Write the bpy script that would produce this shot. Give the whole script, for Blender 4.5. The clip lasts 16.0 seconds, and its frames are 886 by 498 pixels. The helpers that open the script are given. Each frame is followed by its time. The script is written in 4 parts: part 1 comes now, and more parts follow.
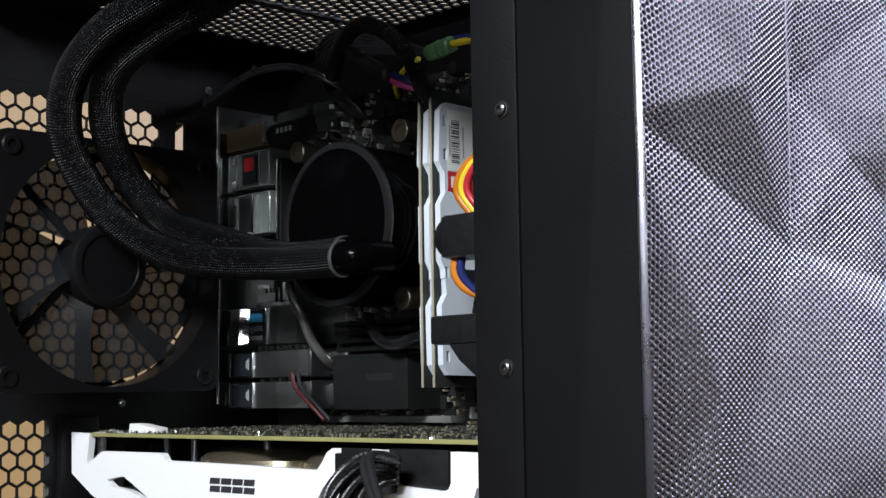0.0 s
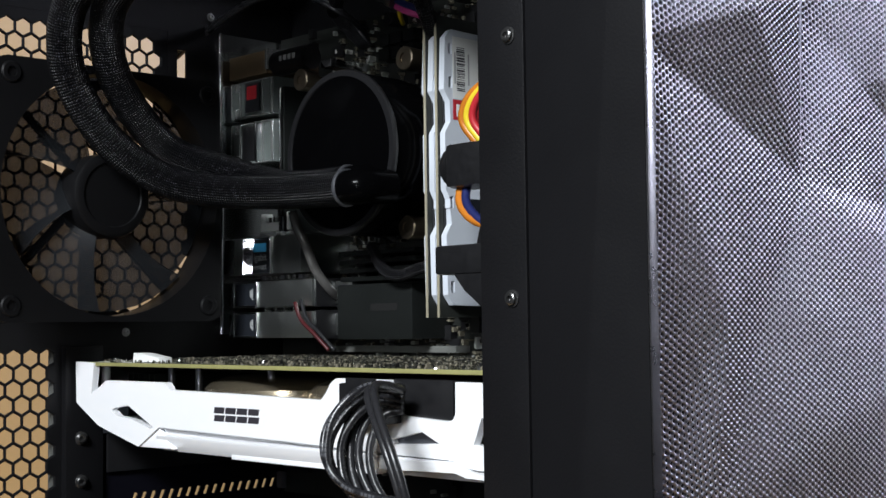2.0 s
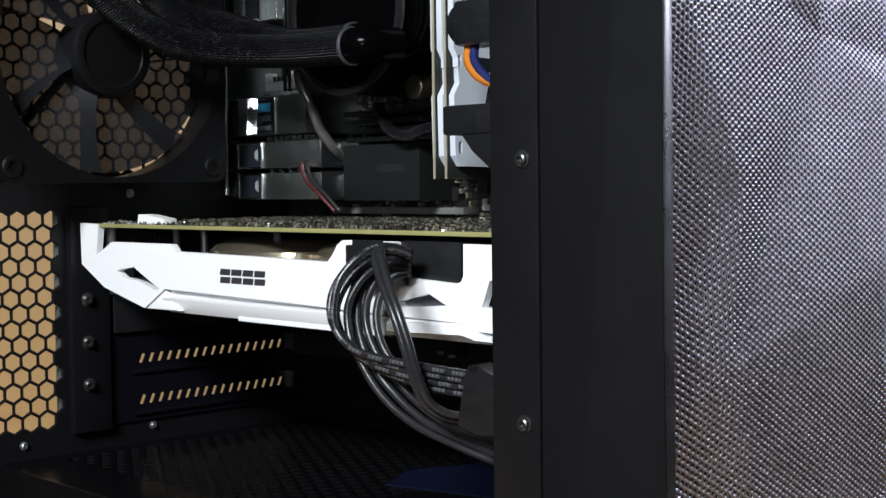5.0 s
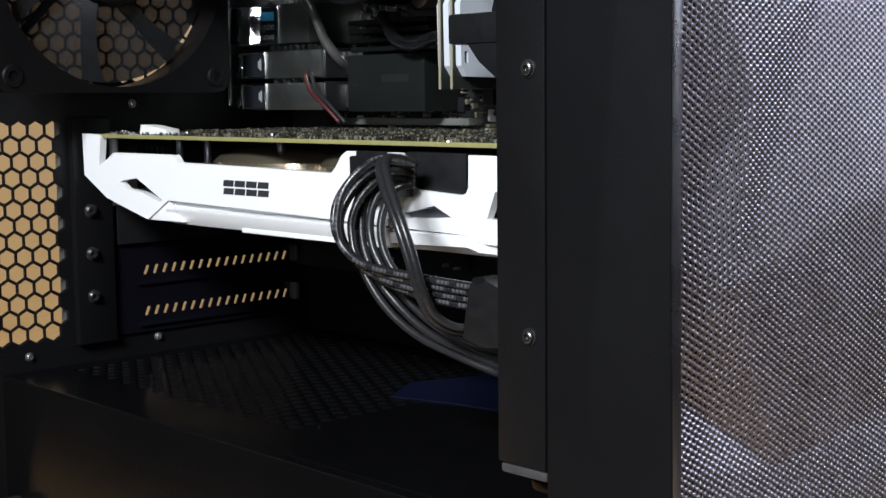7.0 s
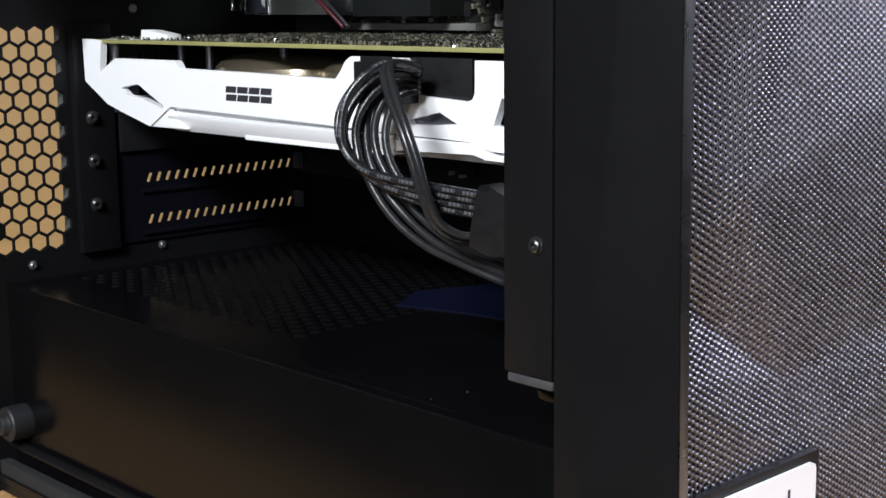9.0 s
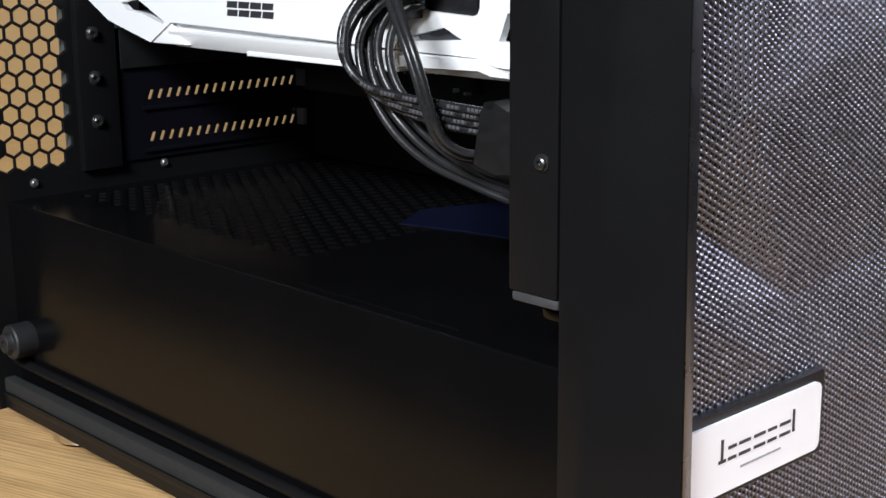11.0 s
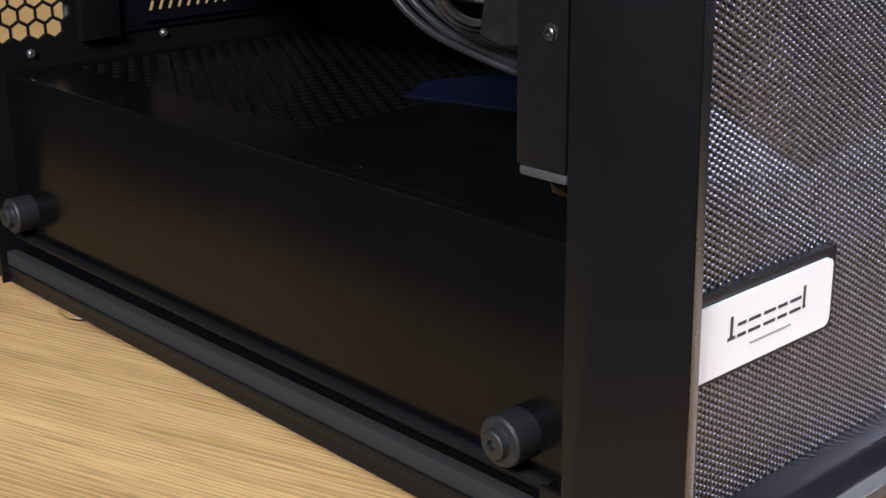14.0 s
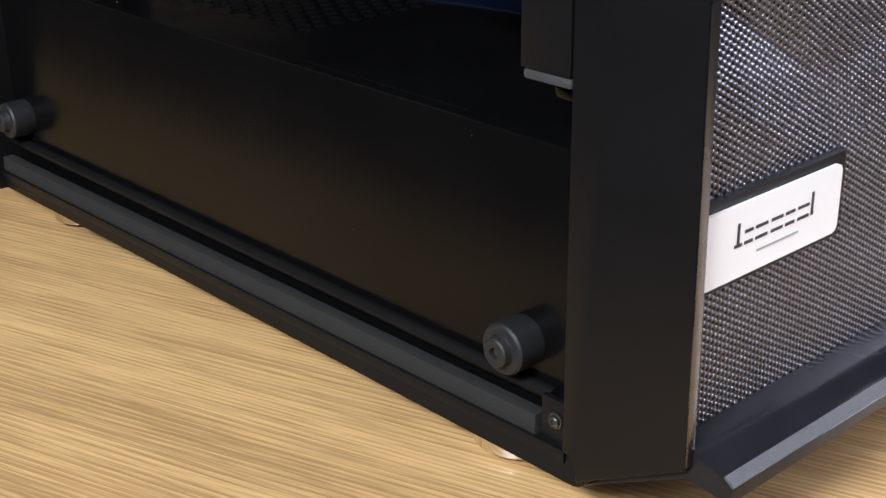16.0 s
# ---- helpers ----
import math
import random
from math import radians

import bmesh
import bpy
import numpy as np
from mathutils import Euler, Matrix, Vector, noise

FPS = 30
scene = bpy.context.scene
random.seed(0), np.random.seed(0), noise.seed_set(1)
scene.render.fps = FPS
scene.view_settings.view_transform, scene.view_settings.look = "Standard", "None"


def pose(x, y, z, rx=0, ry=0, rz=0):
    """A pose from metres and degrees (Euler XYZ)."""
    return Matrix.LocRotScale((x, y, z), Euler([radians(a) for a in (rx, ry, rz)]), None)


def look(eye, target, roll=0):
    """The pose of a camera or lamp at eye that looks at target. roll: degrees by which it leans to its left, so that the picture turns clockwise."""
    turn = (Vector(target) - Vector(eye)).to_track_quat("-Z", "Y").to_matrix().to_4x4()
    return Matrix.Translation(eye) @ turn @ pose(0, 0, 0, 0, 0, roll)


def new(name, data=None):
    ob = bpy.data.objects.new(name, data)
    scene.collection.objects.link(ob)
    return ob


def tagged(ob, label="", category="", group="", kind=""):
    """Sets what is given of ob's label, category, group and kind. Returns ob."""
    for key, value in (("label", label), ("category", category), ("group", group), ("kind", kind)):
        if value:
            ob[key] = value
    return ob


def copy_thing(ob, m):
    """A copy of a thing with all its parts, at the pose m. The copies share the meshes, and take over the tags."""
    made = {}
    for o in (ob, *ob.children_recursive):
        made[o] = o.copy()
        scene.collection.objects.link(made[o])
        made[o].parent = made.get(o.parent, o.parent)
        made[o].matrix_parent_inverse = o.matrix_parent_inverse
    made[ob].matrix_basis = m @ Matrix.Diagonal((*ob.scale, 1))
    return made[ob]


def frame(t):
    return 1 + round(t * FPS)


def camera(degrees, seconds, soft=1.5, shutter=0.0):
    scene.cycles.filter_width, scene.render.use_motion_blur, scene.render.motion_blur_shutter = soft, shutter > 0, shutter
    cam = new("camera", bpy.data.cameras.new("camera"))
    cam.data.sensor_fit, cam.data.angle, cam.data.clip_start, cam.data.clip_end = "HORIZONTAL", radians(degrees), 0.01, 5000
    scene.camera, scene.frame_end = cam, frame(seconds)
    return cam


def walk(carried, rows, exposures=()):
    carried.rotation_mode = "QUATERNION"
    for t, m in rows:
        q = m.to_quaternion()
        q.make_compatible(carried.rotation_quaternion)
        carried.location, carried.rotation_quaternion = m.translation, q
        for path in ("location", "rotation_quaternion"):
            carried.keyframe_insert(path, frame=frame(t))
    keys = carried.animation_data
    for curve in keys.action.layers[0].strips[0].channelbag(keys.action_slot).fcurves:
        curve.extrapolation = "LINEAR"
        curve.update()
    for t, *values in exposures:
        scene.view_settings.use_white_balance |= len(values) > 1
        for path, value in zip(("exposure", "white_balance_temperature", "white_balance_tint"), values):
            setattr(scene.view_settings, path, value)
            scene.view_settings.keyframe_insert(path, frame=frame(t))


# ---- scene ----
cam = camera(35.76, 16.0)
# seconds, eye x y z, yaw, pitch, roll
ROWS = [
    (0.0, 0.6007, -0.2787, 0.2360, 45.670, 6.054, -0.869),
    (0.5, 0.5999, -0.2778, 0.2362, 45.748, 5.317, -0.827),
    (1.0, 0.5992, -0.2771, 0.2361, 45.807, 4.628, -0.814),
    (1.5, 0.5983, -0.2762, 0.2362, 45.874, 3.918, -0.803),
    (2.0, 0.5971, -0.2751, 0.2363, 45.923, 3.132, -0.760),
    (2.5, 0.5959, -0.2740, 0.2366, 45.988, 2.253, -0.739),
    (3.0, 0.5948, -0.2731, 0.2365, 46.041, 1.365, -0.690),
    (3.5, 0.5937, -0.2717, 0.2360, 46.116, 0.411, -0.783),
    (4.0, 0.5926, -0.2712, 0.2363, 46.145, -0.647, -0.763),
    (6.5, 0.5888, -0.2672, 0.2359, 46.495, -5.357, -0.674),
    (7.0, 0.5879, -0.2663, 0.2356, 46.566, -6.285, -0.625),
    (7.5, 0.5865, -0.2650, 0.2354, 46.630, -7.319, -0.658),
    (8.0, 0.5853, -0.2638, 0.2349, 46.712, -8.228, -0.610),
    (8.5, 0.5845, -0.2628, 0.2347, 46.802, -9.173, -0.611),
    (9.0, 0.5837, -0.2622, 0.2346, 46.858, -10.095, -0.608),
    (11.5, 0.5797, -0.2588, 0.2332, 47.096, -14.281, -0.554),
    (12.0, 0.5786, -0.2581, 0.2331, 47.125, -15.142, -0.557),
    (12.5, 0.5776, -0.2573, 0.2326, 47.161, -16.051, -0.540),
    (13.0, 0.5769, -0.2565, 0.2325, 47.212, -16.937, -0.538),
    (13.5, 0.5756, -0.2552, 0.2321, 47.259, -17.831, -0.553),
    (14.0, 0.5748, -0.2547, 0.2318, 47.292, -18.769, -0.579),
    (14.5, 0.5737, -0.2540, 0.2315, 47.293, -19.757, -0.564),
    (15.0, 0.5725, -0.2533, 0.2313, 47.284, -20.752, -0.564),
    (15.5, 0.5716, -0.2522, 0.2307, 47.335, -21.696, -0.564),
    (16.0, 0.5702, -0.2512, 0.2300, 47.343, -22.722, -0.575),
]
walk(cam, [(t, pose(x, y, z, 90 + pitch, 0, yaw) @ pose(0, 0, 0, 0, 0, roll)) for t, x, y, z, yaw, pitch, roll in ROWS])

# ---- light ----
world = bpy.data.worlds.new("room_dark")
world.use_nodes = True
world.node_tree.nodes["Background"].inputs[0].default_value = (0.5, 0.55, 0.65, 1)
world.node_tree.nodes["Background"].inputs[1].default_value = 0.035
scene.world = world
scene.view_settings.exposure = 0.0


def area_lamp(name, eye, target, sx, sy, watts, colour):
    d = bpy.data.lights.new(name, "AREA")
    d.shape, d.size, d.size_y, d.energy, d.color = "RECTANGLE", sx, sy, watts, colour
    o = new(name, d)
    o.matrix_world = look(eye, target)
    return o


area_lamp("hanging_lamp_light", (0.66, -1.1, 0.95), (0.25, 0.05, 0.22), 0.45, 0.22, 36, (0.91, 0.955, 1.0))
area_lamp("window_light", (1.4, 1.75, 1.08), (0.95, 0.15, 0.45), 0.96, 1.1, 76, (0.80, 0.83, 1.0))
# weak fill added beside the camera to lift the port area; no fixture there
area_lamp("camera_side_fill", (0.48, -0.42, 0.30), (0.10, 0.14, 0.31), 0.07, 0.07, 0.4, (0.92, 0.96, 1.0))


# ---- materials ----
def nodes_of(name):
    m = bpy.data.materials.new(name)
    m.use_nodes = True
    return m, m.node_tree, m.node_tree.nodes["Principled BSDF"]


def paint(name, rgb, rough=0.5, metal=0.0, grain=0.15, scale=60.0, bump=0.05, bump_scale=900.0, spec=0.5):
    """Procedural coat: two scales of tone, roughness variation and fine relief."""
    m, nt, b = nodes_of(name)
    n, l = nt.nodes, nt.links
    tc = n.new("ShaderNodeTexCoord")
    big = n.new("ShaderNodeTexNoise")
    big.inputs["Scale"].default_value, big.inputs["Detail"].default_value = scale, 5
    fine = n.new("ShaderNodeTexNoise")
    fine.inputs["Scale"].default_value, fine.inputs["Detail"].default_value = bump_scale, 2
    l.new(tc.outputs["Object"], big.inputs["Vector"])
    l.new(tc.outputs["Object"], fine.inputs["Vector"])
    ramp = n.new("ShaderNodeMapRange")
    ramp.inputs["To Min"].default_value, ramp.inputs["To Max"].default_value = 1 - grain, 1 + grain
    l.new(big.outputs["Fac"], ramp.inputs["Value"])
    mul = n.new("ShaderNodeMix")
    mul.data_type, mul.blend_type = "RGBA", "MULTIPLY"
    mul.inputs["Factor"].default_value = 1
    mul.inputs[6].default_value = (*rgb, 1)
    l.new(ramp.outputs[0], mul.inputs[7])
    l.new(mul.outputs[2], b.inputs["Base Color"])
    rr = n.new("ShaderNodeMapRange")
    rr.inputs["To Min"].default_value, rr.inputs["To Max"].default_value = max(0.02, rough * 0.8), min(1, rough * 1.2)
    l.new(big.outputs["Fac"], rr.inputs["Value"])
    l.new(rr.outputs[0], b.inputs["Roughness"])
    if bump:
        bp = n.new("ShaderNodeBump")
        bp.inputs["Strength"].default_value, bp.inputs["Distance"].default_value = bump, 0.001
        l.new(fine.outputs["Fac"], bp.inputs["Height"])
        l.new(bp.outputs[0], b.inputs["Normal"])
    b.inputs["Metallic"].default_value = metal
    b.inputs["Specular IOR Level"].default_value = spec
    return m


def wood(name, light, dark, along=0.0, stretch=22.0, scale=1.0, rough=0.4):
    """Printed oak grain: broad bands, long streaks and fine pores drawn out along one direction (degrees)."""
    m, nt, b = nodes_of(name)
    n, l = nt.nodes, nt.links
    tc = n.new("ShaderNodeTexCoord")
    turn = n.new("ShaderNodeMapping")
    turn.inputs["Rotation"].default_value = (0, 0, radians(-along))
    l.new(tc.outputs["Object"], turn.inputs["Vector"])
    total = None
    for freq, pull, weight, detail, warp in ((9, 5.0, 0.30, 3, 0.5), (42, stretch, 0.36, 5, 0.25), (700, 44.0, 0.3, 3, 0.0), (1700, 44.0, 0.5, 2, 0.0), (150, 12.0, 0.19, 4, 0.2)):
        mp = n.new("ShaderNodeMapping")
        mp.inputs["Scale"].default_value = (scale / pull, scale, scale)
        l.new(turn.outputs[0], mp.inputs["Vector"])
        t = n.new("ShaderNodeTexNoise")
        t.inputs["Scale"].default_value, t.inputs["Detail"].default_value, t.inputs["Distortion"].default_value = freq, detail, warp
        l.new(mp.outputs[0], t.inputs["Vector"])
        k = n.new("ShaderNodeMath")
        k.operation = "MULTIPLY_ADD"
        k.inputs[1].default_value = weight
        l.new(t.outputs["Fac"], k.inputs[0])
        if total is not None:
            l.new(total, k.inputs[2])
        else:
            k.inputs[2].default_value = -0.275 if along > 60 else -0.44
        total = k.outputs[0]
    # growth rings cut lengthwise: thin wavering lines
    mp = n.new("ShaderNodeMapping")
    mp.inputs["Scale"].default_value = (scale / 16, scale, scale)
    l.new(turn.outputs[0], mp.inputs["Vector"])
    rings = n.new("ShaderNodeTexWave")
    rings.wave_type, rings.bands_direction, rings.wave_profile = "BANDS", "Y", "SAW"
    rings.inputs["Scale"].default_value, rings.inputs["Distortion"].default_value = 120, 16
    rings.inputs["Detail"].default_value, rings.inputs["Detail Scale"].default_value = 2, 0.22
    l.new(mp.outputs[0], rings.inputs["Vector"])
    k = n.new("ShaderNodeMath")
    k.operation = "MULTIPLY_ADD"
    k.inputs[1].default_value = 0.17
    l.new(rings.outputs["Fac"], k.inputs[0])
    l.new(total, k.inputs[2])
    total = k.outputs[0]
    r = n.new("ShaderNodeValToRGB")
    r.color_ramp.elements[0].position, r.color_ramp.elements[0].color = 0.36, (*dark, 1)
    r.color_ramp.elements[1].position, r.color_ramp.elements[1].color = 0.60, (*light, 1)
    l.new(total, r.inputs[0])
    l.new(r.outputs[0], b.inputs["Base Color"])
    bp = n.new("ShaderNodeBump")
    bp.inputs["Strength"].default_value, bp.inputs["Distance"].default_value = 0.2, 0.001
    l.new(total, bp.inputs["Height"])
    l.new(bp.outputs[0], b.inputs["Normal"])
    b.inputs["Roughness"].default_value = rough
    return m


M_TABLE = wood("oak_laminate", (0.76, 0.49, 0.225), (0.38, 0.225, 0.1), along=19)
M_BACK = wood("warm_wood_panel", (0.35, 0.222, 0.085), (0.28, 0.17, 0.062), along=90, stretch=8)
M_STEEL = paint("black_powder_coat", (0.006, 0.006, 0.0068), 0.42, 0, 0.2, 40, 0.12, 1500, spec=0.2)
M_PLASTIC = paint("black_satin_plastic", (0.006, 0.006, 0.0068), 0.36, 0, 0.2, 30, 0.06, 1200, spec=0.2)
# room shell, near black to keep reflections on gloss parts low
M_WALL = paint("near_black_room_shell", (0.028, 0.028, 0.03), 0.8, 0, 0.06, 6, 0.05, 300)
M_WHITE = paint("white_gloss_plastic", (0.8, 0.81, 0.83), 0.3, 0, 0.03, 30, 0.02, 800)
M_MESH = paint("dark_painted_metal_mesh", (0.2, 0.2, 0.226), 0.35, 1.0, 0.12, 60, 0.0)
M_PCB = paint("black_circuit_board", (0.02, 0.022, 0.02), 0.35, 0, 0.3, 120, 0.1, 1500)

M_OLIVEPCB = paint("olive_black_circuit_board", (0.045, 0.045, 0.028), 0.3, 0, 0.6, 260, 0.3, 900)
M_GLOSS = paint("glossy_black_steel", (0.005, 0.005, 0.008), 0.2, 0, 0.2, 50, 0.04, 600, spec=0.25)
M_SATIN = paint("satin_steel", (0.35, 0.36, 0.4), 0.3, 0.9, 0.2, 50, 0.05, 900)
M_DARKSTEEL = paint("dark_zinc_screw", (0.12, 0.12, 0.12), 0.32, 0.9, 0.3, 300, 0.05, 900)
M_SCREW = paint("bright_steel_rivet", (0.45, 0.45, 0.45), 0.3, 0.9, 0.3, 300, 0.05, 900)
M_GREY = paint("worn_grey_edge", (0.045, 0.045, 0.048), 0.5, 0, 0.35, 90, 0.15, 900)
M_SHROUD = paint("satin_black_shroud", (0.0032, 0.0032, 0.0036), 0.2, 0, 0.25, 25, 0.03, 1800, spec=0.18)
M_FOAM = paint("grey_foam_rubber", (0.012, 0.013, 0.014), 0.85, 0, 0.3, 150, 0.4, 1600)
M_RUBBER = paint("dark_rubber", (0.012, 0.013, 0.015), 0.55, 0, 0.2, 80, 0.08, 1200)
# blue glow on the shroud top, put into a colour
M_BLUE = paint("dark_blue_glow_tone", (0.004, 0.006, 0.022), 0.35, 0, 0.3, 30, 0.03, 700)
M_CHROME = paint("chrome_plating", (0.75, 0.74, 0.72), 0.12, 1.0, 0.08, 60, 0.0)
M_BEZEL = paint("grey_metal_bezel_edge", (0.19, 0.188, 0.194), 0.28, 1.0, 0.2, 60, 0.02, 1400)
M_GLOSSPLASTIC = paint("glossy_black_plastic", (0.013, 0.013, 0.016), 0.1, 0, 0.3, 60, 0.01, 900, spec=0.22)
M_LIP = paint("textured_grey_plastic", (0.09, 0.093, 0.1), 0.4, 0, 0.4, 700, 0.5, 2400)
M_FILTER = paint("black_filter_cloth", (0.01, 0.01, 0.011), 0.8, 0, 0.4, 80, 0.4, 1600)
M_BADGE = paint("white_badge_enamel", (0.97, 0.97, 0.97), 0.3, 0, 0.02, 30, 0.0)
M_INK = paint("dark_print", (0.03, 0.028, 0.035), 0.5, 0, 0.2, 200, 0.0)
M_FAN = paint("black_fan_plastic", (0.005, 0.005, 0.0055), 0.42, 0, 0.2, 60, 0.06, 900, spec=0.14)
M_BLADE = paint("smoked_fan_blade", (0.02, 0.022, 0.025), 0.38, 0, 0.2, 60, 0.03, 700)
_n = M_BLADE.node_tree.nodes
_mix, _clear = _n.new("ShaderNodeMixShader"), _n.new("ShaderNodeBsdfTransparent")
_clear.inputs[0].default_value = (0.5, 0.5, 0.52, 1)
_mix.inputs[0].default_value = 0.5
M_BLADE.node_tree.links.new(_clear.outputs[0], _mix.inputs[1])
M_BLADE.node_tree.links.new(_n["Principled BSDF"].outputs[0], _mix.inputs[2])
M_BLADE.node_tree.links.new(_mix.outputs[0], _n["Material Output"].inputs[0])
M_WIRE = paint("black_wire_sheath", (0.018, 0.018, 0.02), 0.28, 0, 0.25, 120, 0.04, 900, spec=0.4)
M_OLIVE = paint("olive_board_edge", (0.26, 0.25, 0.10), 0.5, 0, 0.2, 120, 0.05, 900)
M_TAN = paint("tan_board_edge", (0.33, 0.30, 0.22), 0.5, 0, 0.2, 120, 0.05, 900)
M_SOLDER = paint("tinned_solder", (0.62, 0.62, 0.58), 0.22, 1.0, 0.3, 500, 0.1, 1500)
M_CHIP = paint("black_chip", (0.009, 0.009, 0.01), 0.4, 0, 0.3, 300, 0.05, 1500)
M_CERAMIC = paint("tan_ceramic_part", (0.17, 0.155, 0.115), 0.4, 0, 0.4, 500, 0.0)
M_BRONZE = paint("smoked_bronze_fan", (0.55, 0.47, 0.34), 0.22, 0.9, 0.5, 14, 0.3, 60)
M_SHIELD = paint("bright_io_shield", (0.72, 0.73, 0.75), 0.16, 1.0, 0.12, 40, 0.06, 200)
M_PORT = paint("port_shell_steel", (0.64, 0.67, 0.65), 0.3, 1.0, 0.3, 30, 0.5, 120)
M_DUST = paint("grey_dust", (0.3, 0.3, 0.3), 0.9, 0, 0.1, 60, 0.0)
M_SINK = paint("dark_anodised_heatsink", (0.014, 0.016, 0.0155), 0.38, 0.4, 0.2, 40, 0.05, 900)
M_BROWN = paint("brown_choke_top", (0.11, 0.075, 0.04), 0.5, 0, 0.3, 80, 0.1, 900)
M_PUMP = paint("pump_gloss_black", (0.0012, 0.0012, 0.0014), 0.16, 0, 0.2, 20, 0.01, 900, spec=0.05)
M_RING = paint("pump_grey_ring", (0.009, 0.009, 0.01), 0.35, 0, 0.2, 60, 0.03, 900)
M_BRASS = paint("nickel_thumb_screw", (0.2, 0.165, 0.12), 0.35, 0.9, 0.3, 120, 0.1, 500)
M_RED = paint("red_print", (0.45, 0.02, 0.03), 0.45, 0, 0.1, 60, 0.0)
M_ORANGE = paint("orange_wire", (0.5, 0.16, 0.015), 0.4, 0, 0.1, 60, 0.0)
M_YELLOW = paint("yellow_wire", (0.72, 0.55, 0.03), 0.4, 0, 0.1, 60, 0.0)
M_NAVY = paint("blue_wire", (0.012, 0.018, 0.09), 0.4, 0, 0.1, 60, 0.0)
M_PINK = paint("magenta_wire", (0.45, 0.05, 0.22), 0.4, 0, 0.1, 60, 0.0)
M_GREEN = paint("green_connector", (0.10, 0.24, 0.10), 0.4, 0, 0.15, 60, 0.0)
M_LABEL = paint("paper_label", (0.78, 0.79, 0.77), 0.55, 0, 0.04, 60, 0.0)
M_SPREADER = paint("white_spreader", (0.58, 0.62, 0.68), 0.38, 0, 0.04, 40, 0.02, 800)
M_CLEAR = paint("milky_plastic", (0.1, 0.115, 0.11), 0.15, 0, 0.3, 60, 0.05, 500)
M_INTEL = paint("black_sticker", (0.012, 0.014, 0.018), 0.3, 0, 0.1, 60, 0.0)
M_CYAN = paint("blue_print", (0.05, 0.35, 0.62), 0.4, 0, 0.1, 60, 0.0)
M_GREYINK = paint("grey_print", (0.35, 0.36, 0.36), 0.5, 0, 0.1, 60, 0.0)


def braid(name, rgb, glint_tone, turns=40.0, along=3.85):
    """Woven sleeve: two crossing sets of strands laid out by the hose's own UVs, with glints painted as pale flecks."""
    m, nt, b = nodes_of(name)
    n, l = nt.nodes, nt.links
    uv = n.new("ShaderNodeTexCoord")
    sep = n.new("ShaderNodeSeparateXYZ")
    l.new(uv.outputs["UV"], sep.inputs[0])
    waves = []
    for s in (1.0, -1.0):
        a = n.new("ShaderNodeMath")
        a.operation = "MULTIPLY"
        a.inputs[1].default_value = along * math.tau
        l.new(sep.outputs["X"], a.inputs[0])
        c = n.new("ShaderNodeMath")
        c.operation = "MULTIPLY_ADD"
        c.inputs[1].default_value = s * turns * math.pi
        l.new(sep.outputs["Y"], c.inputs[0])
        l.new(a.outputs[0], c.inputs[2])
        w = n.new("ShaderNodeMath")
        w.operation = "SINE"
        l.new(c.outputs[0], w.inputs[0])
        waves.append(w)
    mul = n.new("ShaderNodeMath")
    mul.operation = "MULTIPLY"
    l.new(waves[0].outputs[0], mul.inputs[0])
    l.new(waves[1].outputs[0], mul.inputs[1])
    grain = n.new("ShaderNodeTexNoise")
    grain.inputs["Scale"].default_value = 420
    l.new(uv.outputs["Object"], grain.inputs["Vector"])
    # noise picks the crossings that get the painted sparkle
    lit = n.new("ShaderNodeMapRange")
    lit.inputs["From Min"].default_value, lit.inputs["From Max"].default_value = 0.52, 0.8
    l.new(grain.outputs["Fac"], lit.inputs["Value"])
    mr = n.new("ShaderNodeMapRange")
    mr.inputs["From Min"].default_value, mr.inputs["From Max"].default_value = 0.35, 0.95
    l.new(mul.outputs[0], mr.inputs["Value"])
    m4 = n.new("ShaderNodeMath")
    m4.operation = "MULTIPLY"
    l.new(mr.outputs[0], m4.inputs[0])
    l.new(lit.outputs[0], m4.inputs[1])
    mix = n.new("ShaderNodeMix")
    mix.data_type = "RGBA"
    mix.inputs[6].default_value, mix.inputs[7].default_value = (*rgb, 1), (*glint_tone, 1)
    l.new(m4.outputs[0], mix.inputs["Factor"])
    l.new(mix.outputs[2], b.inputs["Base Color"])
    bp = n.new("ShaderNodeBump")
    bp.inputs["Strength"].default_value, bp.inputs["Distance"].default_value = 0.8, 0.0006
    l.new(mul.outputs[0], bp.inputs["Height"])
    l.new(bp.outputs[0], b.inputs["Normal"])
    b.inputs["Roughness"].default_value = 0.32
    b.inputs["Specular IOR Level"].default_value = 0.16
    return m


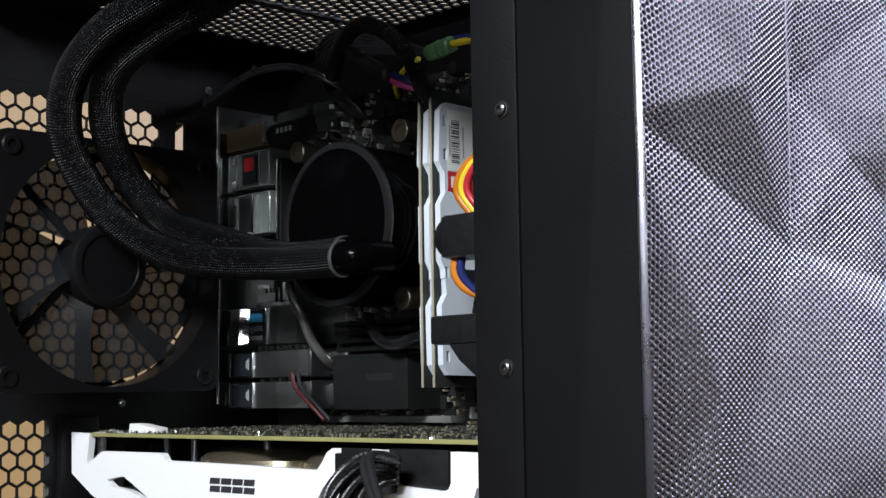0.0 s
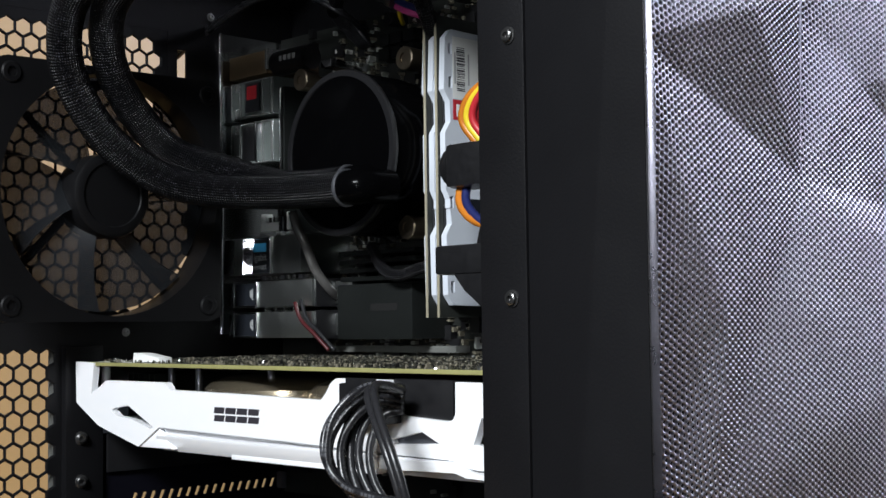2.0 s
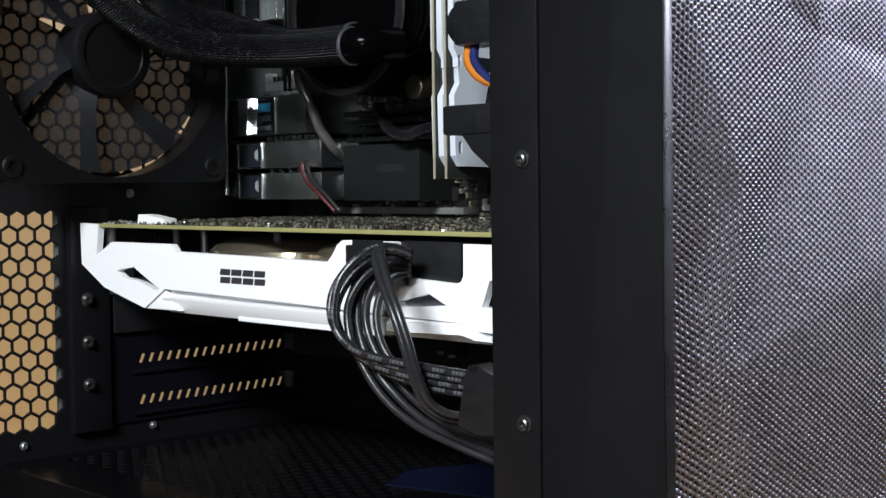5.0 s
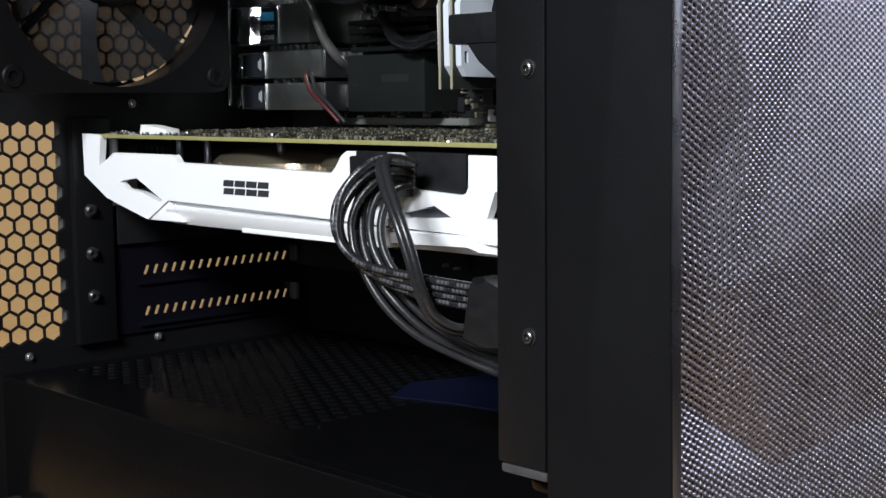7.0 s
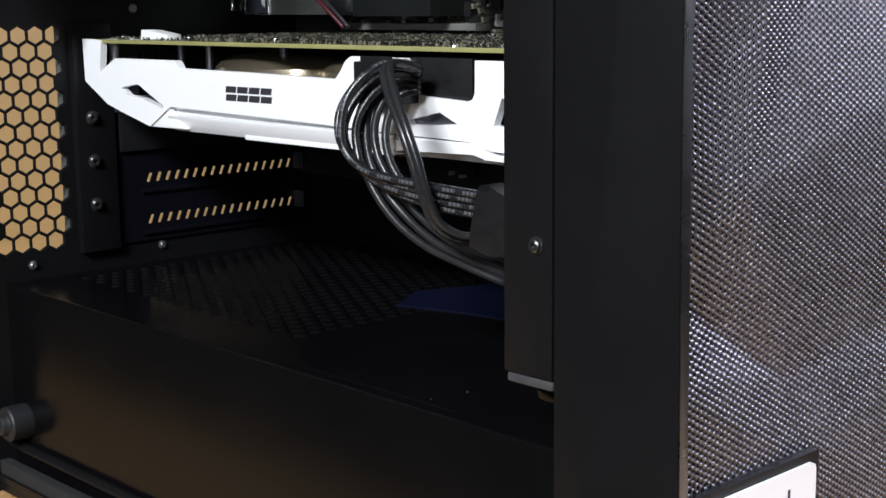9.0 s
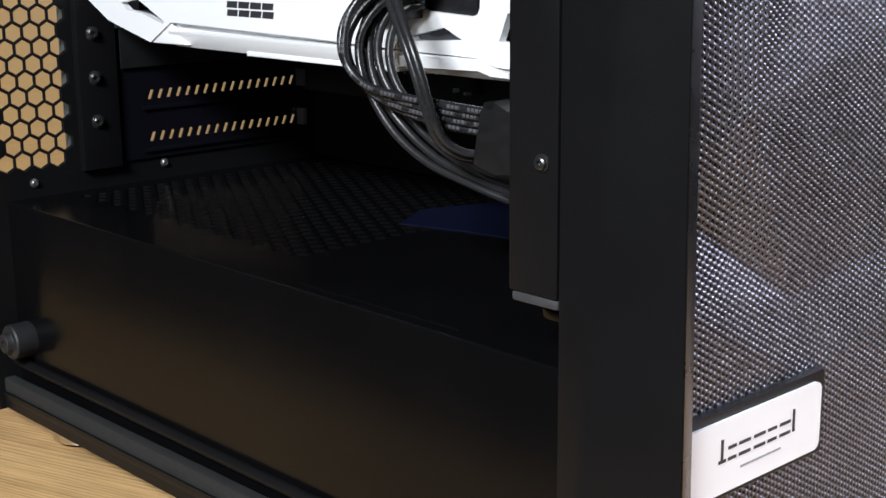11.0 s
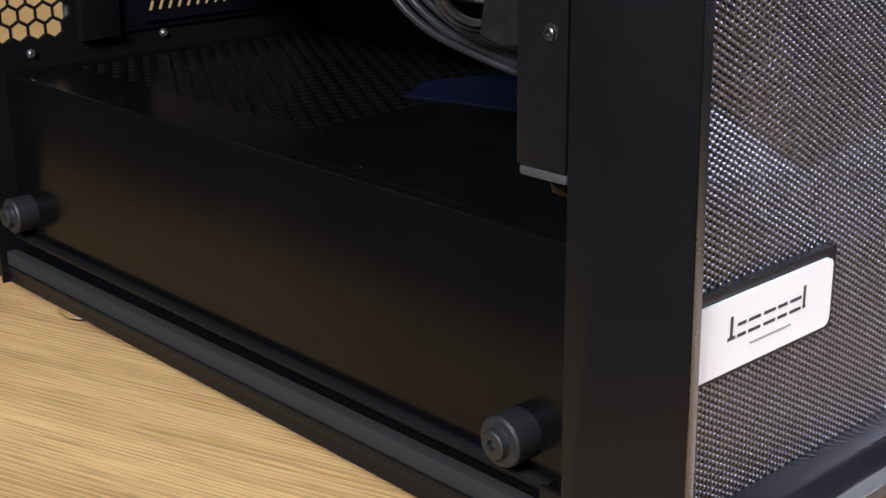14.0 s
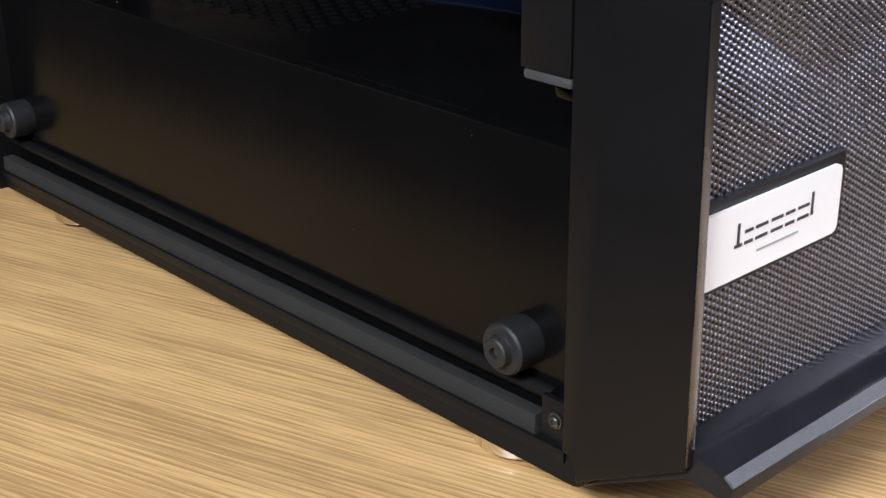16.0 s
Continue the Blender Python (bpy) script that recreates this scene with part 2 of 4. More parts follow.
def printed_wire(name, rgb, ink):
    """Glossy sheath with a broken pale line of print along it, laid out by the wire's own UVs."""
    m, nt, b = nodes_of(name)
    n, l = nt.nodes, nt.links
    uv, sep = n.new("ShaderNodeTexCoord"), n.new("ShaderNodeSeparateXYZ")
    l.new(uv.outputs["UV"], sep.inputs[0])
    grain = n.new("ShaderNodeTexNoise")
    grain.inputs["Scale"].default_value = 900
    l.new(uv.outputs["Object"], grain.inputs["Vector"])
    total = None
    for out, scale, low, high in (("X", 1.15, 0.35, 0.4), ("X", 6.0, 0.2, 0.3), ("Y", 2.0, 0.72, 0.76)):
        k = n.new("ShaderNodeMath")
        k.operation = "MULTIPLY"
        k.inputs[1].default_value = scale
        fr = n.new("ShaderNodeMath")
        fr.operation = "FRACT"
        mr = n.new("ShaderNodeMapRange")
        mr.inputs["From Min"].default_value, mr.inputs["From Max"].default_value = low, high
        l.new(sep.outputs[out], k.inputs[0])
        l.new(k.outputs[0], fr.inputs[0])
        l.new(fr.outputs[0], mr.inputs["Value"])
        if total is None:
            total = mr.outputs[0]
        else:
            mul = n.new("ShaderNodeMath")
            mul.operation = "MULTIPLY"
            l.new(total, mul.inputs[0])
            l.new(mr.outputs[0], mul.inputs[1])
            total = mul.outputs[0]
    mix = n.new("ShaderNodeMix")
    mix.data_type = "RGBA"
    mix.inputs[6].default_value, mix.inputs[7].default_value = (*rgb, 1), (*ink, 1)
    l.new(total, mix.inputs["Factor"])
    l.new(mix.outputs[2], b.inputs["Base Color"])
    rr = n.new("ShaderNodeMapRange")
    rr.inputs["To Min"].default_value, rr.inputs["To Max"].default_value = 0.2, 0.36
    l.new(grain.outputs["Fac"], rr.inputs["Value"])
    l.new(rr.outputs[0], b.inputs["Roughness"])
    b.inputs["Specular IOR Level"].default_value = 0.45
    return m


M_PRINTWIRE = printed_wire("printed_black_wire_sheath", (0.014, 0.014, 0.016), (0.075, 0.077, 0.085))
M_BRAID = braid("black_braided_sleeve", (0.002, 0.002, 0.0026), (0.16, 0.16, 0.19))
M_SLEEVE = braid("black_cable_sleeve", (0.004, 0.004, 0.005), (0.2, 0.2, 0.22), 18, 4.2)
# pale tone that carries the glints on plastic edges
M_GLINT = paint("bright_edge_glint", (0.56, 0.58, 0.57), 0.2, 0.8, 0.3, 200, 0.1, 400)
M_CRUMPLE = paint("crumpled_bright_foil", (0.8, 0.81, 0.83), 0.16, 1.0, 0.1, 60, 0.6, 260)
M_DARKRED = paint("dark_red_wire", (0.06, 0.008, 0.01), 0.4, 0, 0.1, 60, 0.0)
M_PALE = paint("pale_board_part", (0.6, 0.62, 0.58), 0.3, 0.3, 0.4, 500, 0.0)
M_GREYDIM = paint("dim_print", (0.01, 0.01, 0.01), 0.5, 0, 0.1, 60, 0.0)
M_GREYSLOT = paint("grey_slot_plastic", (0.13, 0.135, 0.125), 0.45, 0, 0.2, 60, 0.05, 600)
M_LEAD = paint("silver_grey_lead", (0.16, 0.155, 0.15), 0.14, 0.5, 0.3, 60, 0.05, 300)
M_LED, _nt, _b = nodes_of("lit_white_lamp")
_b.inputs["Emission Color"].default_value = (0.85, 0.9, 1, 1)
_b.inputs["Emission Strength"].default_value = 6


# ---- mesh helpers, in centimetres ----
CM = 0.01


def box(bm, x0, x1, y0, y1, z0, z1, bevel=0.0, m=None):
    vs = [bm.verts.new((x * CM, y * CM, z * CM)) for x in (x0, x1) for y in (y0, y1) for z in (z0, z1)]
    q = [(0, 1, 3, 2), (4, 6, 7, 5), (0, 4, 5, 1), (2, 3, 7, 6), (0, 2, 6, 4), (1, 5, 7, 3)]
    fs = [bm.faces.new([vs[i] for i in f]) for f in q]
    if m is not None:
        bmesh.ops.transform(bm, matrix=m, verts=vs)
    if bevel:
        es = list({e for f in fs for e in f.edges})
        bmesh.ops.bevel(bm, geom=es, offset=bevel * CM, segments=2, affect="EDGES", profile=0.6)
    return bm


def prism(bm, pts, a0, a1, axis="y", bevel=0.0):
    """A flat outline pulled along an axis. pts: (x, z) for y, (y, z) for x, (x, y) for z."""
    put = {"x": lambda p, a: (a, p[0], p[1]), "y": lambda p, a: (p[0], a, p[1]), "z": lambda p, a: (p[0], p[1], a)}[axis]
    lo = [bm.verts.new(Vector(put(p, a0)) * CM) for p in pts]
    hi = [bm.verts.new(Vector(put(p, a1)) * CM) for p in pts]
    n = len(pts)
    fs = [bm.faces.new(lo[::-1]), bm.faces.new(hi)]
    fs += [bm.faces.new((lo[i], lo[(i + 1) % n], hi[(i + 1) % n], hi[i])) for i in range(n)]
    if bevel:
        es = [e for e in fs[0].edges] + [e for e in fs[1].edges]
        bmesh.ops.bevel(bm, geom=es, offset=bevel * CM, segments=2, affect="EDGES", profile=0.6)
    return bm


def rod(bm, a, b, r0, r1=None, seg=20, caps=True):
    """A round bar from a to b."""
    r1 = r0 if r1 is None else r1
    a, b = Vector(a) * CM, Vector(b) * CM
    d = b - a
    m = Matrix.Translation((a + b) / 2) @ d.to_track_quat("Z", "Y").to_matrix().to_4x4()
    bmesh.ops.create_cone(bm, cap_ends=caps, segments=seg, radius1=max(r0, 1e-4) * CM, radius2=max(r1, 1e-4) * CM, depth=d.length, matrix=m)
    return bm


def lathe(bm, centre, axis, profile, seg=28):
    """Rings of (distance along axis, radius) closed to a solid turned form."""
    axis = Vector(axis).normalized()
    u = axis.orthogonal().normalized()
    v = axis.cross(u)
    rings = []
    for h, r in profile:
        c = Vector(centre) + axis * h
        rings.append([bm.verts.new((c + (u * math.cos(k * math.tau / seg) + v * math.sin(k * math.tau / seg)) * max(r, 1e-3)) * CM) for k in range(seg)])
    for p, q in zip(rings, rings[1:]):
        for k in range(seg):
            bm.faces.new((p[k], p[(k + 1) % seg], q[(k + 1) % seg], q[k]))
    bm.faces.new(rings[0][::-1])
    bm.faces.new(rings[-1])
    return bm


def spline(points, steps=10):
    """A Catmull-Rom line through points."""
    p = [Vector(q) for q in points]
    p = [2 * p[0] - p[1]] + p + [2 * p[-1] - p[-2]]
    out = []
    for i in range(1, len(p) - 2):
        for k in range(steps):
            t = k / steps
            a, b, c, d = p[i - 1 : i + 3]
            out.append(0.5 * (2 * b + (c - a) * t + (2 * a - 5 * b + 4 * c - d) * t * t + (3 * b - a - 3 * c + d) * t**3))
    out.append(p[-2])
    return out


def tube(bm, points, r, seg=10, steps=8, flat=None):
    """A hose or wire along a smooth line; UVs run along (u) and round (v)."""
    line = spline(points, steps)
    up = Vector((0.3, 0.2, 0.93))
    rings, run, s = [], [], 0.0
    uv = bm.loops.layers.uv.verify()
    for i, c in enumerate(line):
        t = (line[min(i + 1, len(line) - 1)] - line[max(i - 1, 0)]).normalized()
        n = (up - t * up.dot(t)).normalized()
        up = n
        b = t.cross(n)
        if i:
            s += (c - line[i - 1]).length
        run.append(s)
        rings.append([bm.verts.new((c + (n * math.cos(k * math.tau / seg) + b * math.sin(k * math.tau / seg)) * r) * CM) for k in range(seg)])
    for i in range(len(rings) - 1):
        for k in range(seg):
            f = bm.faces.new((rings[i][k], rings[i][(k + 1) % seg], rings[i + 1][(k + 1) % seg], rings[i + 1][k]))
            f.smooth = True
            for lp, (uu, vv) in zip(f.loops, ((run[i], k), (run[i], k + 1), (run[i + 1], k + 1), (run[i + 1], k))):
                lp[uv].uv = (uu, vv / seg)
    bm.faces.new(rings[0][::-1])
    bm.faces.new(rings[-1])
    return bm


def finish(bm, name, material, smooth=None):
    bmesh.ops.recalc_face_normals(bm, faces=bm.faces[:])
    me = bpy.data.meshes.new(name)
    bm.to_mesh(me)
    bm.free()
    if material is not None:
        me.materials.append(material)
    if smooth is not None:
        me.shade_smooth()
        me.set_sharp_from_angle(angle=radians(smooth))
    return me


def part(name, bm, material, parent, label="", smooth=35):
    o = new(name, finish(bm, name, material, smooth))
    o.parent = parent
    if label:
        o["label"] = label
    return o


def thing(name, label, category, group="", kind="", at=(0, 0, 0)):
    o = new(name)
    o.location = Vector(at) * CM
    o.empty_display_size = 0.02
    return tagged(o, label, category, group, kind)


def solid(name, bm, material, label, category="", group="", kind="", smooth=35):
    return tagged(new(name, finish(bm, name, material, smooth)), label, category, group, kind)


def B():
    return bmesh.new()


# ---- the room ----
table = thing("table", "wide desk with a pale oak laminate top and fine grain", "table")
part("tabletop", box(B(), -45, 75, -12.4, 34, -2.6, 0, 0.15), M_TABLE, table)
part("edge_band", box(B(), -45, 75, -12.6, -12.41, -2.55, -0.1, 0.05), M_TABLE, table)
for x, y in ((-42, -9), (70, -9), (-42, 30), (70, 30)):
    part("leg", box(B(), x, x + 3, y, y + 3, -75, -2.6, 0.2), M_STEEL, table)
solid("backdrop_panel", box(B(), -34, -32, 8, 95, -30, 75), M_BACK, "plain warm wooden panel behind the desk and the case", "panel", kind="structure")
# added room shell out of view, dark so that black parts stay deep
solid("wall_west", box(B(), -190, -180, -200, 200, -75, 190), M_WALL, "unseen near-black room wall added to shape reflections", "wall", kind="structure")
solid("wall_east", box(B(), 250, 260, -200, 200, -75, 190), M_WALL, "unseen near-black room wall added to shape reflections", "wall", kind="structure")
solid("wall_north", box(B(), -180, 250, 190, 200, -75, 190), M_WALL, "unseen near-black room wall added to shape reflections", "wall", kind="structure")
solid("wall_south", box(B(), -180, 250, -200, -190, -75, 190), M_WALL, "unseen near-black room wall added to shape reflections", "wall", kind="structure")
solid("ceiling", box(B(), -190, 260, -200, 200, 190, 200), M_WALL, "near-black ceiling added to shape reflections", "ceiling", kind="structure")
solid("floor", box(B(), -190, 260, -200, 200, -85, -75), M_WALL, "unseen near-black floor added to close the room", "floor", kind="structure")

# ---- perforated sheets ----
def hex_sheet(y0, y1, z0, z1, pitch, hole, depth, shape=None, keep=None, lip=0.15, upright=False):
    """A sheet with hexagonal holes on a staggered grid, in (y, z), with relief shape(y, z) along x; upright: neighbours
    stand over one another. Returns verts and faces, in centimetres, facing +x."""
    relief = shape or (lambda y, z: 0.0)
    if upright:
        y0, y1, z0, z1 = z0, z1, y0, y1
    rc, row = pitch / math.sqrt(3), pitch * math.sqrt(3) / 2
    verts, faces, seen = [], [], {}

    def put(y, z, d=0.0):
        y, z = (z, y) if upright else (y, z)
        verts.append((relief(y, z) - d, y, z))
        return len(verts) - 1

    def corner(y, z):
        y, z = min(max(y, y0), y1), min(max(z, z0), z1)
        k = (round(y * 500), round(z * 500))
        if k not in seen:
            seen[k] = put(y, z)
        return seen[k]

    for j in range(int((z1 - z0) / row) + 2):
        for i in range(int((y1 - y0) / pitch) + 2):
            cy, cz = y0 + (i + 0.5 * (j % 2)) * pitch, z0 + j * row
            outer = [corner(cy + rc * math.sin(k * math.pi / 3), cz + rc * math.cos(k * math.pi / 3)) for k in range(6)]
            at = (cz, cy) if upright else (cy, cz)
            inside = y0 + hole <= cy <= y1 - hole and z0 + hole <= cz <= z1 - hole and (keep is None or keep(*at))
            if not inside:
                u = list(dict.fromkeys(outer))
                if len(u) > 2:
                    faces.append(u[::-1] if upright else u)
                continue
            p = outer
            for r, d in ((hole * 1.1, lip * 0.35), (hole * 0.97, depth)):
                q = [put(cy + r * math.sin(k * math.pi / 3), cz + r * math.cos(k * math.pi / 3), d) for k in range(6)]
                for k in range(6):
                    f = (p[k], p[(k + 1) % 6], q[(k + 1) % 6], q[k])
                    faces.append(f[::-1] if upright else f)
                p = q
    return verts, faces


def sheet_part(name, data, material, parent, m=None, label="", smooth=True):
    verts, faces = data
    me = bpy.data.meshes.new(name)
    me.from_pydata([tuple(c * CM for c in v) for v in verts], [], [f[::-1] for f in faces])
    if m is not None:
        me.transform(m)
    me.materials.append(material)
    me.validate()
    if smooth:
        me.shade_smooth()
        me.set_sharp_from_angle(angle=radians(130))
    o = new(name, me)
    o.parent = parent
    if label:
        o["label"] = label
    return o


def plate(bm, outer, holes, a0, a1, axis="y"):
    """A flat plate with openings. Outlines as for prism()."""
    from mathutils.geometry import tessellate_polygon
    put = {"x": lambda p, a: (a, p[0], p[1]), "y": lambda p, a: (p[0], a, p[1]), "z": lambda p, a: (p[0], p[1], a)}[axis]
    loops = [outer] + list(holes)
    flat = [p for lp in loops for p in lp]
    tris = tessellate_polygon([[Vector((p[0], p[1], 0)) for p in lp] for lp in loops])
    lo = [bm.verts.new(Vector(put(p, a0)) * CM) for p in flat]
    hi = [bm.verts.new(Vector(put(p, a1)) * CM) for p in flat]
    for t in tris:
        bm.faces.new([lo[i] for i in t])
        bm.faces.new([hi[i] for i in t])
    s = 0
    for lp in loops:
        n = len(lp)
        for i in range(n):
            j = (i + 1) % n
            bm.faces.new((lo[s + i], lo[s + j], hi[s + j], hi[s + i]))
        s += n
    bmesh.ops.dissolve_limit(bm, angle_limit=0.001, verts=bm.verts[:], edges=bm.edges[:])
    return bm


def screw(bm, at, axis, r, h):
    """A pan-head screw with a socket."""
    lathe(bm, at, axis, [(0, r * 1.25), (h * 0.25, r * 1.25), (h * 0.3, r), (h * 0.8, r * 0.92), (h, r * 0.7), (h, r * 0.42), (h * 0.45, r * 0.36), (h * 0.45, 0.001)], 18)
    return bm


# ---- the case ----
case = thing("computer_case", "open black steel tower case with faceted mesh front, side panel removed", "computer case")

rear = part("rear_panel", plate(B(), [(0, 1.5), (20.8, 1.5), (20.8, 43), (0, 43)],
    [[(0.9, 12.1), (4.95, 12.1), (4.95, 22.9), (0.9, 22.9)], [(0.9, 24.1), (10.9, 24.1), (10.9, 25.6), (12.1, 25.6), (12.1, 34.6), (10.9, 34.6), (10.9, 38.8), (0.9, 38.8)],
     [(11.45, 36.5), (12.0, 36.5), (12.0, 37.9), (11.45, 37.9)], [(14.2, 23.4), (18.5, 23.4), (18.5, 39.0), (14.2, 39.0)],
     [(8.2, 12.3), (17.9, 12.3), (17.9, 18.3), (8.2, 18.3)]], -0.12, 0, "x"), M_STEEL, case)
sheet_part("side_vent", hex_sheet(0.9, 4.95, 12.1, 22.9, 0.84, 0.405, 0.1, lip=0.03), M_STEEL, case, Matrix.Translation((-0.0002, 0, 0)), "honeycomb vent in black steel", smooth=False)
sheet_part("fan_vent", hex_sheet(0.9, 12.3, 24.1, 35.74, 0.84, 0.405, 0.1, lip=0.03, keep=lambda y, z: y < 10.75 or 25.8 < z < 34.4), M_STEEL, case, Matrix.Translation((-0.0002, 0, 0)), "honeycomb vent in black steel", smooth=False)
sheet_part("upper_vent", hex_sheet(0.9, 10.9, 35.74, 38.8, 0.84, 0.405, 0.1, lip=0.03), M_STEEL, case, Matrix.Translation((-0.0002, 0, 0)), "honeycomb vent in black steel", smooth=False)

# slot covers with a row of narrow slits
for z in (13.28, 15.32, 17.36):
    slits = [[(y - 0.1, z - 0.2), (y + 0.12, z - 0.22), (y + 0.3, z + 0.2), (y + 0.08, z + 0.24)] for y in [8.75 + 0.525 * k for k in range(17)]]
    cover = part("slot_cover", plate(B(), [(6.9, z - 1.02), (18.2, z - 1.02), (18.2, z + 1.02), (6.9, z + 1.02)], slits, 0.03, 0.15, "x"), M_GLOSS, case, "glossy black slotted cover plate")
    part("cover_lip", box(B(), 0.15, 0.3, 8.3, 17.6, z - 0.72, z - 0.52, 0.05), M_GLOSS, cover)
    part("cover_tab", box(B(), 0.15, 0.75, 17.5, 17.75, z - 0.3, z + 0.55, 0.06), M_SATIN, cover, "bright bent end tab")
    part("slot_screw", screw(B(), (0.42, 5.75, z + 1.08), (1, -0.25, 0), 0.26, 0.26), M_DARKSTEEL, case, "dark slot screw")
part("slot_rail", box(B(), 0, 0.42, 4.95, 6.95, 12.1, 22.8, 0.05), M_STEEL, case)
part("slot_rail_edge", box(B(), -0.45, -0.3, 4.5, 5.6, 12.1, 22.9, 0.03), M_GREYSLOT, case, "grey bent steel edge behind the vent")
part("vent_edge", box(B(), -0.45, -0.3, 10.72, 11.3, 35.8, 38.9, 0.03), M_GREYSLOT, case, "grey bent steel edge behind the vent")
for p in ((0.0, 8.43, 23.44), (0.0, 2.55, 11.82), (0.0, 9.44, 11.92), (0.0, 13.51, 39.9), (0.0, 16.5, 41.6)):
    part("panel_screw", screw(B(), p, (1, 0, 0), 0.17, 0.16), M_SCREW, case, "small steel rivet")

part("board_tray", box(B(), 0, 34, 18.9, 19.02, 11.2, 42.2), M_STEEL, case)
part("right_side_panel", box(B(), -0.5, 34.5, 20.6, 20.8, 1.5, 43), M_STEEL, case)
part("floor_panel", box(B(), -0.4, 34.5, 1.0, 20.6, 1.5, 1.62), M_STEEL, case)
part("front_bulkhead", plate(B(), [(1.4, 1.7), (20.6, 1.7), (20.6, 42.2), (1.4, 42.2)], [[(3, 14), (19, 14), (19, 41), (3, 41)]], 34.0, 34.12, "x"), M_STEEL, case)

# top panel with its staggered holes
sheet_part("top_panel", hex_sheet(0.0, 20.8, 0.0, 34.2, 0.62, 0.245, 0.1, lip=0.02, keep=lambda y, z: 5.0 < y < 18.0 and 2.6 < z < 31, upright=True), M_STEEL, case,
    Matrix(((0, 0, 1, 0), (0, 1, 0, 0), (-1, 0, 0, 0.422), (0, 0, 0, 1))), "black steel top with staggered perforation", smooth=False)
part("top_rim", box(B(), -0.5, 34.5, 0.2, 1.0, 42.0, 43.0, 0.1), M_STEEL, case)
part("top_bar", box(B(), 9.0, 9.5, 6.0, 15.0, 41.95, 42.15, 0.05), M_GREY, case, "narrow bracket bar under the top")

# side opening: post, rear post, bottom rail
part("front_post", box(B(), 32.5, 34.28, 0.3, 1.5, 13.44, 42.5, 0.06), M_STEEL, case)
part("post_hem", box(B(), 32.56, 34.3, 0.33, 0.8, 13.12, 13.42, 0.13), M_GREY, case, "worn grey folded hem")
part("lower_post", box(B(), 33.0, 34.3, 1.0, 2.2, 12.5, 13.2, 0.3), M_SHROUD, case)
for z in (31.66, 24.31, 17.10):
    part("post_screw", screw(B(), (33.73, 0.3, z), (0, -1, 0), 0.2, 0.16), M_DARKSTEEL, case, "steel button-head screw")
part("bottom_screw", screw(B(), (34.05, 0.35, 3.37), (0, -1, 0), 0.2, 0.16), M_DARKSTEEL, case, "steel button-head screw")
part("corner_plate", box(B(), 33.45, 34.6, 0.38, 0.6, 2.5, 4.0, 0.05), M_STEEL, case)
part("rear_post", box(B(), -7.0, -6.4, 0.1, 1.2, 3.0, 43, 0.08), M_STEEL, case)
part("bottom_rail", prism(B(), [(0.25, 1.6), (0.35, 2.55), (1.25, 2.55), (1.25, 1.5), (0.5, 1.45)], -7.0, 34.9, "x", 0.05), M_STEEL, case)
part("rail_ledge", prism(B(), [(-7.0, 1.98), (34.5, 2.2), (34.5, 2.6), (-7.0, 2.28)], 0.2, 0.32, "y", 0.03), M_STEEL, case)
part("foam_strip", prism(B(), [(-6.9, 2.22), (33.25, 2.56), (33.25, 3.22), (-6.9, 2.92)], 0.33, 0.85, "y", 0.04), M_FOAM, case, "dark grey foam sealing strip")
part("rolled_lip", rod(B(), (-6.9, 1.0, 3.68), (33.4, 1.0, 3.68), 0.24, seg=16), M_STEEL, case)

# power supply shroud
shroud = part("shroud_front", box(B(), 0.0, 34.0, 1.2, 1.32, 2.5, 11.06), M_SHROUD, case, "satin black shroud wall")
part("shroud_edge", rod(B(), (0.0, 1.3, 11.04), (34.0, 1.3, 11.04), 0.1, seg=14), M_SHROUD, case)
sheet_part("shroud_top", hex_sheet(1.3, 18.9, 0.0, 34.0, 0.78, 0.27, 0.12, lip=0.04, keep=lambda y, z: 4.3 < y < 17.6 and 1.2 < z < 17.6), M_SHROUD, case,
    Matrix(((0, 0, 1, 0), (0, 1, 0, 0), (1, 0, 0, 0.1114), (0, 0, 0, 1))), "satin black shroud top with vent holes", smooth=False)
part("shroud_seam", box(B(), 20.5, 29.0, 1.75, 1.85, 11.13, 11.18, 0.02), M_SHROUD, case)
# thin blue sheet that paints the soft glow lying on the shroud
part("shroud_glow_patch", plate(B(), [(16.3, 10.5), (19.2, 11.4), (23.5, 12.2), (24.0, 17.8), (16.5, 17.6), (14.8, 13.0)], [], 11.15, 11.19, "z"), M_BLUE, case, "dark blue patch painted for the glow on the shroud")
dust = B()
rd = random.Random(11)
for _ in range(34):
    x, y, r = rd.uniform(6, 33), rd.uniform(1.6, 8), rd.uniform(0.005, 0.011)
    box(dust, x - r, x + r, y - r, y + r, 11.15, 11.15 + r)
for _ in range(16):
    x, z, r = rd.uniform(3, 33), rd.uniform(4.5, 10.8), rd.uniform(0.004, 0.008)
    box(dust, x - r, x + r, 1.2 - r, 1.2, z - r, z + r)
tagged(part("dust", dust, M_DUST, case, smooth=None), kind="stuff")
part("shroud_rear", box(B(), 0.0, 0.12, 1.3, 18.9, 1.7, 11.1), M_SHROUD, case)

